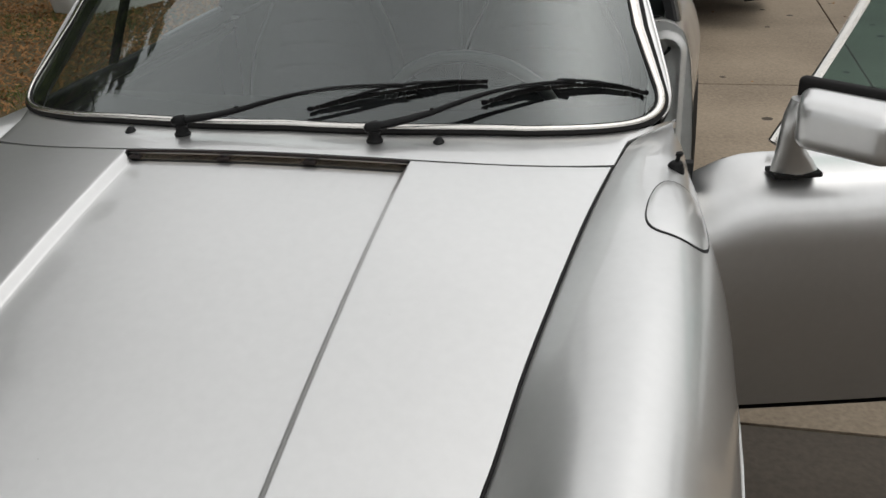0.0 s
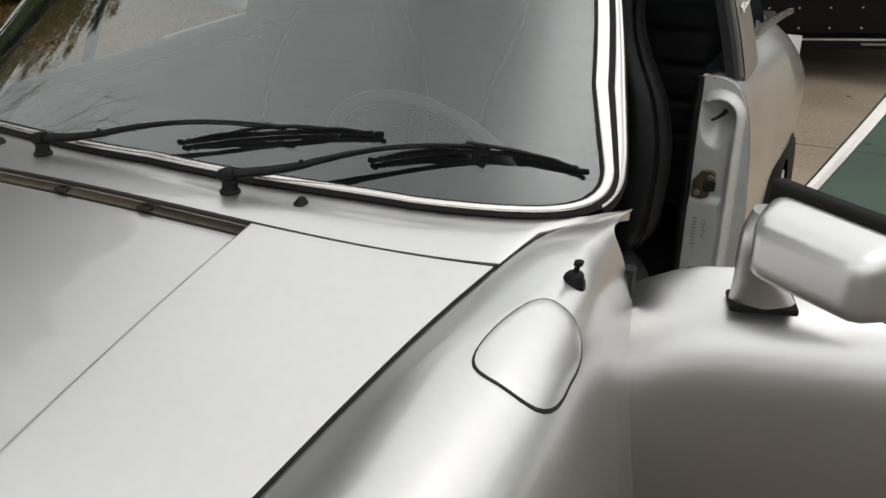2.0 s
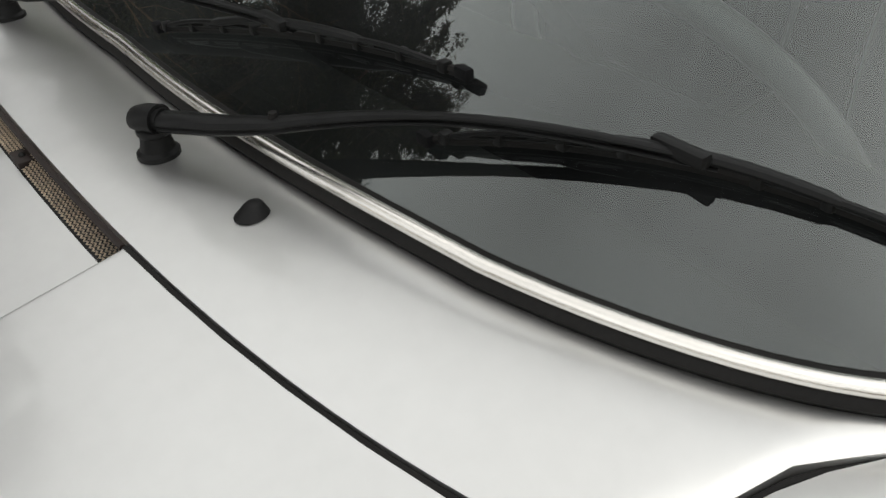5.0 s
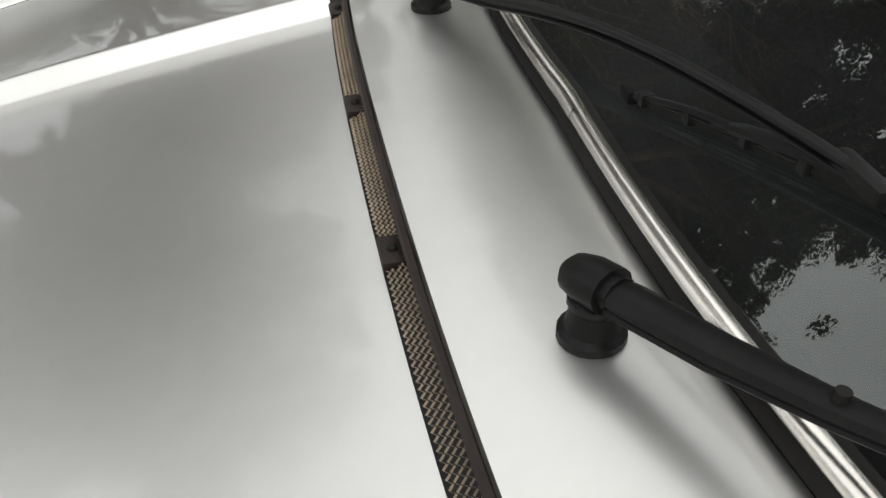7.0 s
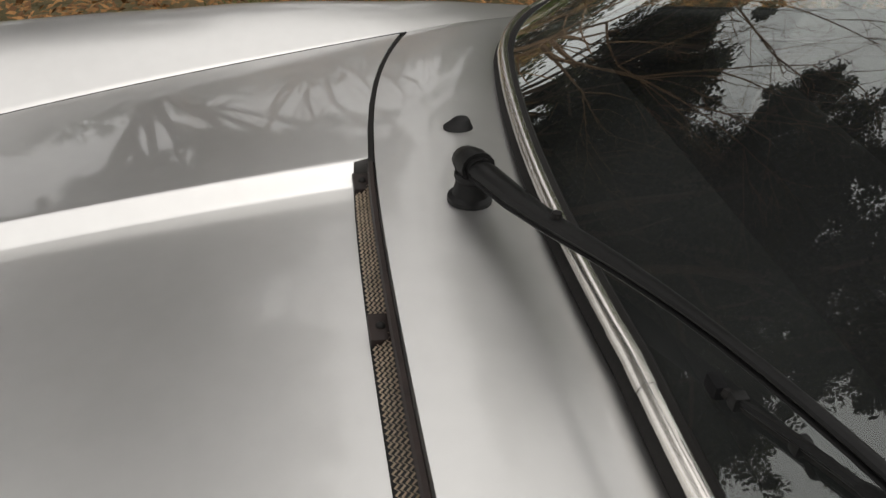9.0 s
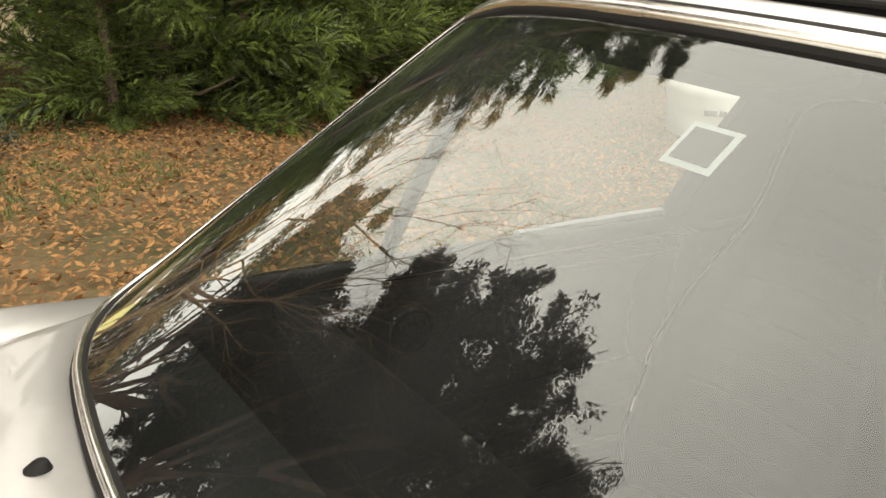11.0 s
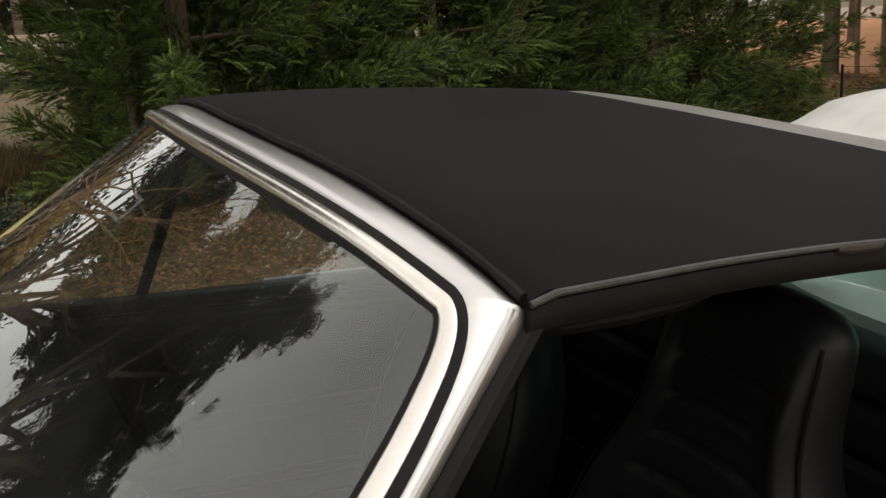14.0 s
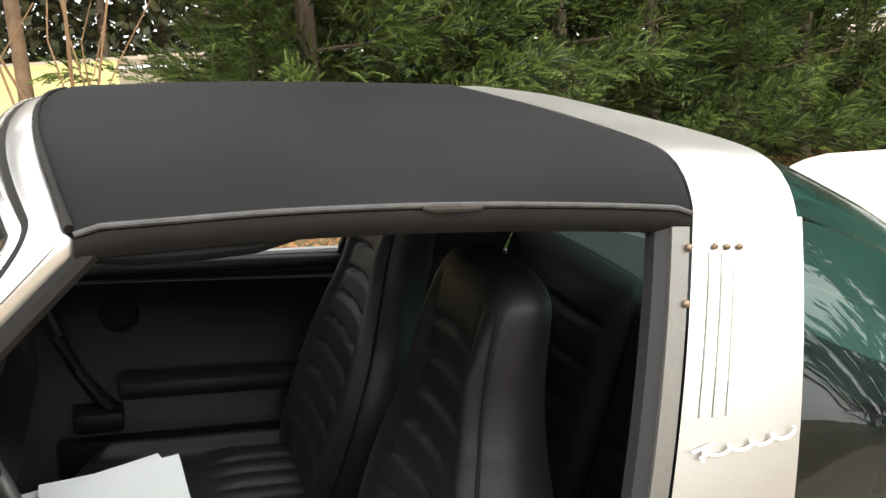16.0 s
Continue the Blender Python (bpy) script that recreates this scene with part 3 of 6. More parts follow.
def frame_edge(i):
    """Outer edge of the frame at outline point i of the left half."""
    if i < knee:
        return ring_at(i, 0.0205 + 0.0115 * grown(i), -0.003)
    if i <= turn_i:
        f = (half[i][1] - half[knee][1]) / (half[turn_i][1] - half[knee][1])
        return low_end.lerp(top_end, f) + Vector((0.006, -0.003, 0.002)) * math.sin(f * math.pi)
    f = half[i][0] / half[turn_i][0]
    edge = cap_at(0.995 * f, 0) + Vector((0.003 * f, -0.006, -0.007))
    return edge


left_rows = []
for i in range(first, len(half)):
    a0, a1 = ring_at(i, 0.0155, -0.004), ring_at(i, 0.0185, 0.0033)
    out = frame_edge(i)
    nn = (ring_at(i, 0.02, 0.02) - ring_at(i, 0.02, 0.0)).normalized()
    mids = [a1.lerp(out, q) + nn * (0.0025 if i <= turn_i else 0.0045) * grown(i) * math.sin(q * math.pi) ** 0.7 for q in (0.12, 0.35, 0.6, 0.85)]
    if i <= turn_i:
        out = out - nn * 0.004 * grown(i)
    away = (out - a1).normalized()
    left_rows.append([a0, a1] + mids + [out, out + away * 0.003 - nn * 0.008, out - nn * 0.028, ring_at(i, 0.02, -0.042)])
flip = Matrix.Diagonal((-1, 1, 1)).to_3x3()
header = left_rows + [[flip @ p for p in row] for row in left_rows[-2::-1]]
m = len(header[0])
verts = [p for row in header for p in row]
faces = [(a * m + k, (a + 1) * m + k, (a + 1) * m + k + 1, a * m + k + 1) for a in range(len(header) - 1) for k in range(m - 1)]
obj("windscreen_frame", verts, faces, silver, car, "silver windscreen pillars and header", sharp=45)
# drip bead and door seal along each pillar
for side in (1, -1):
    rows = left_rows[:turn_i - first + 1]
    run = [Vector((side * row[5].x, row[5].y, row[5].z)) for row in rows]
    outer = [Vector((side * row[6].x, row[6].y, row[6].z)) for row in rows]
    bm = bmesh.new()
    tube(bm, [p + Vector((0, 0, 0.0008)) for p in run], 0.0034, 6)
    part("pillar_bead", bm, silver, car)
    bm = bmesh.new()
    tube(bm, [p + Vector((-0.010 * side, 0.020, -0.014)) for p in outer], 0.012, 8)
    part("door_seal", bm, rubber, car, "black rubber door seal on the pillar")


bm = bmesh.new()
tube(bm, [cap_at(1, v) + Vector((0.0065, 0, -0.006)) for v in lin(0.50, 0.60, 8)], [0.002, 0.0045, 0.0055, 0.004, 0.0052, 0.0045, 0.004, 0.002], 8)
part("worn_patch", bm, mat("worn_rubber", (0.026, 0.020, 0.015), 0.9, var=0.4, scale=60, bump=0.4), car, "worn brown patch on the roof seal")


BAR_TOP, BAR_WIDE = rail_z(1.137), 0.176


def bar_x(z):
    h = BAR_TOP - z
    return 0.541 + 0.55 * h - 0.35 * h * h


def bar_at(u, v):
    """The roll bar's skin: u -1..1 from the left belt over the top to the right; v front to rear."""
    a = abs(u)
    side = 1 if u > 0 else -1
    if a < 0.62:
        q = a / 0.62
        y = roof_rear(q) + 0.004 + v * BAR_WIDE
        p = roof_at(side * q if q else 0, y)
        return Vector((p.x, y, p.z + 0.002 - 0.006 * v + 0.016 * v * (1 - q**4)))
    q = (a - 0.62) / 0.38
    z = BAR_TOP + 0.002 - q * (BAR_TOP - 0.893)
    y = 1.1385 - 0.098 * q + v * (BAR_WIDE + 0.012 * q)
    return Vector((side * (bar_x(z) - 0.004 * v * (1 - q) + 0.004 * math.sin(v * math.pi)), y, z - 0.006 * v * (1 - q)))


bus = [math.copysign(a, s) for s in (-1, 1) for a in (lin(1, 0.66, 18) + lin(0.645, 0.58, 8) + lin(0.55, 0.02, 16))]
bus = sorted(bus)
verts, faces = sheet(bar_at, bus, lin(0, 1, 10), drop=(0, 0, -0.012))
obj("roll_bar", verts, faces, steel, car, "brushed stainless steel roll bar", sharp=50)
for side in (1, -1):
    # three slots in the bar
    for k in range(3):
        bm = bmesh.new()
        v = 0.174 + 0.105 * k
        pts = [bar_at(side * (0.62 + 0.38 * q), v - 0.02 * q) + Vector((side * 0.001, 0, 0)) for q in lin(0.12, 0.565, 16)]
        tube(bm, pts, [0.0035] + [0.0055] * 14 + [0.0035], 8)
        part("slot_rib", bm, bright_metal, car, "bright raised rib on the roll bar")
        # thin dark strip that draws the shade along one side of the rib
        bm = bmesh.new()
        tube(bm, [p + Vector((side * -0.0020, -0.0062, 0)) for p in pts], 0.0011, 6)
        part("rib_edge_shade", bm, dark, car)
        bm = bmesh.new()
        bmesh.ops.create_icosphere(bm, subdivisions=2, radius=0.0046, matrix=Matrix.Translation(bar_at(side * (0.62 + 0.38 * 0.10), v) + Vector((side * 0.003, 0, 0))))
        part("slot_screw", bm, mesh_metal, car)
    # emblem, drawn as a plain looping bright stroke
    bm = bmesh.new()
    pts = []
    for q in lin(0, 1, 220):
        v = 0.12 + 0.80 * q + 0.045 * math.sin(q * math.tau * 4.5 + 0.6)
        h = 0.657 - 0.038 * q + 0.011 * math.cos(q * math.tau * 4.5 + 0.6)
        pts.append(bar_at(side * (0.62 + 0.38 * h), v) + Vector((side * 0.007, 0, 0)))
    tube(bm, pts, 0.0024, 6)
    tube(bm, [bar_at(side * (0.62 + 0.38 * h), 0.17 + 0.2 * (0.668 - h)) + Vector((side * 0.007, 0, 0)) for h in lin(0.636, 0.674, 6)], 0.0024, 6)
    tube(bm, [bar_at(side * (0.62 + 0.38 * (0.648 - 0.02 * q)), 0.08 + 0.17 * q) + Vector((side * 0.007, 0, 0)) for q in lin(0, 1, 6)], 0.0022, 6)
    part("emblem", bm, bright_metal, car, "bright flowing stroke emblem on the roll bar")
    # post strip ahead of the bar with its bolts
    verts, faces = sheet(lambda q, v: bar_at(side * (0.62 + 0.38 * q), 0) + Vector((side * (-0.004 - 0.012 * v * v), -0.002 - 0.044 * v, 0)), lin(0.03, 1, 20), lin(0, 1, 8), drop=(-side * 0.022, 0, 0))
    obj("post_strip", verts, faces, dark, car, "dark grey window post trim")
    verts, faces = sheet(lambda q, v: bar_at(side * (0.62 + 0.38 * q), 0) + Vector((side * (-0.0025), -0.003 - 0.026 * v, 0)), lin(0.05, 1, 20), lin(0, 1, 4), drop=(-side * 0.01, 0, 0))
    obj("post_facing", verts, faces, mat("post_grey", (0.15, 0.143, 0.13), 0.42, 0.6) if side == 1 else bpy.data.materials["post_grey"], car, "grey metal facing of the window post")
    for q in (0.105, 0.257):
        bm = bmesh.new()
        bmesh.ops.create_icosphere(bm, subdivisions=2, radius=0.0052, matrix=Matrix.Translation(bar_at(side * (0.62 + 0.38 * q), 0) + Vector((side * 0.001, -0.006, 0))))
        part("post_bolt", bm, mesh_metal, car, "small rusty bolt head")
    # belt trim behind the bar
    bm = bmesh.new()
    tube(bm, [(side * (0.668 + 0.01 * q), 1.26 + 0.95 * q, 0.915 - 0.05 * q * q) for q in lin(0, 1, 14)], 0.011, 8)
    part("belt_trim", bm, chrome, car, "bright belt trim below the rear glass")


def rear_at(u, v):
    """Wrap-round rear glass: v from the bar (0) to the deck (1)."""
    a = bar_at(u * 0.985, 1.0)
    b = Vector((u * 0.62, 2.24 - 0.30 * abs(u) ** 3, 0.868 + 0.03 * abs(u)))
    if abs(u) > 0.62:
        q = (abs(u) - 0.62) / 0.38
        b = Vector((math.copysign(0.3844 + 0.2856 * min(1, q * 1.6) ** 0.7, u), 2.168 - 0.80 * q ** 1.1, 0.887 + 0.018 * q))
    p = a.lerp(b, v)
    return p + Vector((0, 0, 0.060 * math.sin(v * math.pi) * (1 - abs(u) ** 4)))


verts, faces = sheet(rear_at, bus, lin(0, 1, 14), drop=None)
rear = obj("rear_glass", verts, faces, green_glass, car, "green-tinted wrap-round rear window", sharp=180)
rear.visible_shadow = False

# rear quarters, deck and tail
REAR = [
    (1.00, 0.655, 0.905, 0.696, 0.892, 0.728, 0.850, 0.748, 0.76, 0.760, 0.62, 0.770, 0.45, 0.770, 0.30),
    (1.15, 0.664, 0.903, 0.698, 0.893, 0.729, 0.850, 0.750, 0.76, 0.762, 0.62, 0.772, 0.45, 0.775, 0.30),
    (1.30, 0.668, 0.900, 0.702, 0.890, 0.738, 0.845, 0.768, 0.74, 0.772, 0.60, 0.766, 0.45, 0.755, 0.30),
    (1.62, 0.648, 0.905, 0.705, 0.888, 0.752, 0.835, 0.786, 0.73, 0.788, 0.60, 0.776, 0.45, 0.760, 0.30),
    (2.10, 0.520, 0.890, 0.625, 0.845, 0.710, 0.775, 0.765, 0.68, 0.770, 0.58, 0.760, 0.45, 0.745, 0.30),
    (2.55, 0.400, 0.720, 0.520, 0.690, 0.620, 0.640, 0.680, 0.58, 0.700, 0.52, 0.705, 0.42, 0.700, 0.30),
]


def quarter(side):
    def at(w, y):
        row = curve_at(REAR, y)
        x, z = curve_at([(i / 6, row[2 * i], row[2 * i + 1]) for i in range(7)], w)
        if w > 0.7:
            arch = math.sqrt(max(0, 0.34**2 - (y - 1.66) ** 2))
            z += (max(0.20, 0.30 + arch if arch else 0) - 0.30) * (w - 0.7) / 0.3
        return (side * x, y, z)

    verts, faces = sheet(at, lin(0, 1, 30), lin(0.985, 2.55, 40), drop=(-0.02 * side, 0, -0.005))
    return obj("rear_quarter", verts, faces, silver, car, "silver rear quarter panel", sharp=50)


for side in (1, -1):
    quarter(side)
verts, faces = sheet(lambda u, y: (u * curve_at(REAR, y)[0], y, curve_at(REAR, y)[1] + 0.03 * (1 - u * u)), lin(-1, 1, 20), lin(1.62, 2.55, 20), drop=(0, 0, -0.01))
obj("rear_deck", verts, faces, silver, car, "silver engine lid")
verts, faces = sheet(lambda u, v: (u * 0.70, 2.56 + 0.06 * math.sin(v * 3.1) * (1 - u * u * 0.6), 0.72 - 0.45 * v), lin(-1, 1, 16), lin(0, 1, 8), drop=None)
obj("tail", verts, faces, silver, car, "silver tail panel")

# ---- door opening on the left: jamb with latch ----
def jamb_at(q, v):
    """q: 0 belt to 1 sill; v: 0 outer to 1 inner."""
    z = 0.900 - 0.62 * q
    x = curve_at([(0.28, 0.766), (0.50, 0.764), (0.64, 0.756), (0.76, 0.744), (0.84, 0.729), (0.877, 0.711), (0.892, 0.692), (0.90, 0.668)], z)[0]
    x = x - (x - 0.622) * v
    # a raised bead runs up the outer side and arches over a round bowl
    a, b = x - 0.672, z - 0.812
    far = math.hypot(a, max(0.0, b)) if a > 0 or b > 0 else 0.0
    bead = 0.011 * math.exp(-((far - 0.044) / 0.0075) ** 2) * (1 if a > -0.03 else 0)
    rr = math.hypot(a, b if b > 0 else b * 0.55)
    bowl = 0.040 * max(0.0, 1 - (rr / 0.044) ** 2) ** 1.5
    seat_ = 0.010 if z < 0.60 else 0.010 * max(0, 1 - (z - 0.60) / 0.012)
    step = 0.016 * max(0.0, min(1.0, (far - 0.052) / 0.008))
    return Vector((x, 0.962 + bowl - seat_ * (a < 0.03) - bead + step, z))


verts, faces = sheet(jamb_at, lin(0, 0.36, 60) + lin(0.366, 1, 50), lin(0, 1, 44), drop=(0, 0.03, 0))
obj("door_jamb", verts, faces, lit_silver, car, "silver door jamb with a rusty latch plate")
bm = bmesh.new()
tube(bm, [jamb_at(q, 0.99) + Vector((-0.004, -0.006, 0)) for q in lin(0.0, 0.98, 20)], 0.010, 8)
part("jamb_seal", bm, rubber, car, "black rubber jamb seal")
# latch: a rusty plate with a notch, two bolts
bm = bmesh.new()
plate = [(-0.030, -0.034), (-0.006, -0.036), (0.010, -0.028), (0.012, -0.018), (-0.006, -0.014), (-0.006, 0.006), (0.006, 0.010), (0.020, 0.010), (0.022, 0.030), (0.012, 0.036), (-0.012, 0.034), (-0.020, 0.020), (-0.030, 0.008)]
LX, LZ = 0.664, 0.645
ring_a = [bm.verts.new((LX + px, 0.9435 - 0.10 * (px - 0.02), LZ + pz)) for px, pz in plate]
ring_b = [bm.verts.new((LX + px, 0.962, LZ + pz)) for px, pz in plate]
bm.faces.new(ring_a)
for k in range(len(plate)):
    bm.faces.new((ring_a[k], ring_a[(k + 1) % len(plate)], ring_b[(k + 1) % len(plate)], ring_b[k]))
latch = part("latch_plate", bm, mesh_metal, car, "rusty metal latch plate", smooth=False)
part("latch_notch", box(bmesh.new(), (LX + 0.010, 0.950, LZ - 0.002), (0.030, 0.014, 0.022), bevel=0.003), dark, latch)
for dx, dz in ((0.012, 0.022), (-0.016, -0.020)):
    bm = bmesh.new()
    bmesh.ops.create_cone(bm, cap_ends=True, segments=12, radius1=0.0075, radius2=0.006, depth=0.008, matrix=pose(LX + dx, 0.941, LZ + dz, 90))
    part("latch_bolt", bm, steel, latch, "worn bolt head")
bm = bmesh.new()
tube(bm, [(0.684, 1.000, 0.820), (0.681, 0.985, 0.816), (0.670, 0.972, 0.808), (0.656, 0.966, 0.800)], [0.006, 0.005, 0.004, 0.003], 8)
part("jamb_hook", bm, dark, car, "small dark hook in the jamb recess")
# printed label on the jamb: plain bars
rng_label = random.Random(5)
for col in (0, 1):
    for k in range(9 if col == 0 else 6):
        z = 0.556 - 0.0085 * k - 0.004 * col
        at = jamb_at((0.900 - z) / 0.62, 0.80 - 0.16 * col)
        part("label_bar", box(bmesh.new(), at + Vector((0, -0.0008, 0)), (rng_label.uniform(0.005, 0.012), 0.001, 0.0028)), ink, car)
part("sill_catch", box(bmesh.new(), (0.655, 0.93, 0.365), (0.05, 0.035, 0.03), bevel=0.006), paper, car, "pale catch by the seat")
# sill and threshold
part("sill", box(bmesh.new(), (0.735, 0.48, 0.285), (0.11, 1.02, 0.09), bevel=0.02), silver, car, "silver door sill")
part("sill_right", box(bmesh.new(), (-0.735, 0.48, 0.285), (0.11, 1.02, 0.09), bevel=0.02), silver, car, "silver door sill")
# hinge wall behind the wing
verts, faces = sheet(lambda x, z: (x, -0.02 - 0.01 * (z > 0.5), z), lin(0.60, 0.735, 8), lin(0.26, 0.855, 14), drop=(0, 0.02, 0))
obj("hinge_wall", verts, faces, dark, car)


# ---- doors ----
def door_skin_x(z):
    return curve_at([(0.22, 0.610), (0.30, 0.660), (0.45, 0.724), (0.62, 0.781), (0.75, 0.803), (0.81, 0.801), (0.855, 0.781), (0.882, 0.745), (0.897, 0.690)], z)[0]


def build_door(side, hinge):
    """A door in the closed car's frame; hinge: parent that turns it."""
    o = Vector((side * 0.765, -0.07, 0))

    def at(q, v):
        z = 0.897 - 0.585 * q
        y = -0.100 + v * 1.076
        curve = 0.012 * math.sin(v * math.pi)
        round_front = 0.065 * (1 - min(1, v / 0.13)) ** 2 * (1 - min(1, q / 0.6)) ** 2
        return Vector((side * (door_skin_x(z) + curve - round_front * 0.4), y, z - round_front)) - o

    verts, faces = sheet(at, lin(0, 1, 30) , lin(0, 1, 30), drop=(-side * 0.012, 0, 0))
    obj("outer_skin", verts, faces, silver, hinge, "silver outer door skin", sharp=50)
    verts, faces = sheet(lambda q, v: at(q, v) + Vector((-side * (0.085 if q > 0.04 else 0.060), 0, -0.022)), lin(0, 1, 16), lin(0, 1, 12), drop=(side * 0.07, 0, 0))
    inner = obj("inner_panel", verts, faces, leather, hinge, "black padded inner door panel", sharp=45)
    # armrest, pocket, speaker
    ax = side * (0.800 - 0.15)
    part("armrest", box(bmesh.new(), Vector((ax, 0.70, 0.612)) - o, (0.085, 0.54, 0.046), bevel=0.016), leather, hinge, "black padded armrest")
    part("door_pocket", box(bmesh.new(), Vector((ax - side * 0.016, 0.62, 0.43)) - o, (0.045, 0.66, 0.12), bevel=0.02), leather, hinge, "black door pocket")
    part("pull_block", box(bmesh.new(), Vector((ax, 0.385, 0.535)) - o, (0.080, 0.115, 0.050), bevel=0.012), leather, hinge, "black end block of the armrest")
    bm = bmesh.new()
    tube(bm, [Vector((ax + side * 0.012, y, z)) - o for y, z in ((0.275, 0.815), (0.300, 0.745), (0.335, 0.660), (0.385, 0.585), (0.410, 0.555))], [0.012, 0.016, 0.019, 0.024, 0.028], 10, flat=0.7)
    part("door_pull", bm, leather, hinge, "black slanting pull handle")
    bm = bmesh.new()
    bmesh.ops.create_cone(bm, cap_ends=True, segments=32, radius1=0.046, radius2=0.040, depth=0.016, matrix=Matrix.Translation(Vector((side * 0.700, 0.437, 0.775)) - o) @ pose(0, 0, 0, 0, 90))
    sp = part("speaker", bm, plastic, hinge, "round black speaker grille")
    bm = bmesh.new()
    tube(bm, [Vector((side * 0.692, 0.437 + 0.028 * math.cos(a), 0.775 + 0.028 * math.sin(a))) - o for a in lin(0, math.tau * 23 / 24, 24)], 0.004, 6, closed=True)
    part("speaker_ring", bm, plastic, sp)
    # window frame and glass
    run = []
    for q in lin(0.05, 1, 12):
        p = Vector((0.700, 0.052, 0.900)).lerp(Vector((0.540, 0.330, 1.250)), q)
        run.append(Vector((side * (p.x + 0.012 * math.sin(q * math.pi)), p.y, p.z)) - o)
    tops = [Vector((side * (rail_x(y) + 0.004), y, rail_z(y) - 0.045)) - o for y in lin(0.46, 1.14, 14)]
    back = [Vector((side * (bar_x(z) - 0.006), 1.15 - 0.09 * (1.27 - z), z)) - o for z in lin(1.23, 0.90, 8)]
    return run, tops, back


hinge_r = empty("passenger_door", Matrix.Translation((-0.765, -0.07, 0)), car)
run, tops, back = build_door(-1, hinge_r)
hinge_l = empty("driver_door", Matrix.Translation((0.765, -0.07, -0.04)) @ pose(0, 0, 0, 0, 0, -DOOR), car)
tagged(hinge_l, "open silver driver's door with its window up")
for side, hinge in ((1, hinge_l), (-1, hinge_r)):
    if side == 1:
        shapes = build_door(1, hinge), (run, tops, back)
    run, tops, back = shapes[0 if side == 1 else 1]
    bm = bmesh.new()
    tube(bm, (run if side == 1 else []) + tops, 0.010, 8)
    if side == 1:
        part("window_frame", bm, chrome, hinge, "bright metal window frame")
        whole = run + tops + back
        mid = sum(whole, Vector()) / len(whole)
        verts = [mid] + whole
        faces = [(0, i, i + 1) for i in range(1, len(whole))] + [(0, len(whole), 1)]
        pane = obj("door_glass", verts, faces, green_glass, hinge, "greenish raised door window")
        pane.visible_shadow = False
    else:
        part("window_frame", bm, rubber, hinge, "dark window frame")
    bm = bmesh.new()
    tube(bm, [Vector((side * (0.674 + 0.012 * math.sin(q * math.pi)), -0.04 + 1.0 * q, 0.884)) - Vector((side * 0.765, -0.07, 0)) for q in lin(0.30, 1, 12)], 0.010, 8)
    part("window_ledge", bm, rubber, hinge, "black window ledge seal")

o_r = Vector((-0.765, -0.07, 0))
part("divider_bar", tube(bmesh.new(), [Vector((-0.695, 0.36, 0.885)) - o_r, Vector((-0.64, 0.395, 1.06)) - o_r, Vector((-0.553, 0.43, 1.275)) - o_r], 0.012, 8), rubber, hinge_r, "black divider bar of the door window")
part("belt_pad", tube(bmesh.new(), [Vector((-0.676, 0.06 + 0.96 * q, 0.898 + 0.012 * q)) - o_r for q in lin(0, 1, 12)], 0.019, 10), leather, hinge_r, "black padded sill of the far door")
part("belt_strip", tube(bmesh.new(), [Vector((-0.680 - 0.004 * math.sin(q * math.pi), 0.62 + 0.37 * q, 0.922 + 0.010 * q)) - o_r for q in lin(0, 1, 12)], 0.0105, 8), dull_strip, hinge_r, "dull metal belt strip below the window")
# door mirrors: a foot on the door, a stalk, a housing with a black rim
def door_mirror(foot, foot_turn, turn, sx):
    m = empty("door_mirror", Matrix.Translation(foot), car)
    tagged(m, "silver door mirror in a black-rimmed housing")
    ft = Matrix.Rotation(radians(foot_turn), 3, "Z")
    part("mirror_gasket", box(bmesh.new(), (0, 0.012, -0.003), (0.088, 0.050, 0.010), turn=ft, bevel=0.004), rubber, m, "black gasket under the mirror")
    bm = bmesh.new()
    rings = []
    for z, a, b, dx, dy in ((0, 0.043, 0.025, 0, 0.012), (0.018, 0.037, 0.022, -0.004, 0.006), (0.045, 0.026, 0.021, -0.012, -0.010), (0.075, 0.021, 0.022, -0.016, -0.025), (0.115, 0.020, 0.024, -0.014, -0.034), (0.145, 0.016, 0.022, -0.008, -0.036)):
        ring = []
        for k in range(20):
            p = ft @ Vector((a * math.cos(k * math.tau / 20), b * math.sin(k * math.tau / 20), z))
            ring.append(bm.verts.new((p.x + sx * dx, p.y + dy, z)))
        rings.append(ring)
    for r1, r2 in zip(rings, rings[1:]):
        for k in range(20):
            bm.faces.new((r1[k], r1[(k + 1) % 20], r2[(k + 1) % 20], r2[k]))
    bm.faces.new(rings[-1])
    part("mirror_stalk", bm, silver, m, "silver mirror stalk")
    ht = Matrix.Translation((sx * 0.066, -0.072, 0.108)) @ Matrix.Rotation(radians(turn), 4, "Z")

    def block(name, centre, size, bevel, material, label, pinch=0.0):
        bm = bmesh.new()
        box(bm, centre, size, bevel=bevel, segs=6)
        for v in bm.verts:
            f = 1 - pinch * max(0, 0.03 - v.co.y) / 0.08
            v.co.x, v.co.z = v.co.x * f, v.co.z * f - 0.045 * sx * v.co.x
        bm.transform(ht)
        part(name, bm, material, m, label)

    block("mirror_housing", (0, -0.006, 0), (0.196, 0.084, 0.108), 0.034, silver, "silver mirror housing", 0.26)
    block("mirror_rim", (0, 0.040, 0), (0.208, 0.026, 0.122), 0.012, rubber, "black rubber mirror rim")
    block("mirror_pane", (0, 0.0535, 0), (0.180, 0.004, 0.096), 0.0015, mirror_glass, "mirror glass")


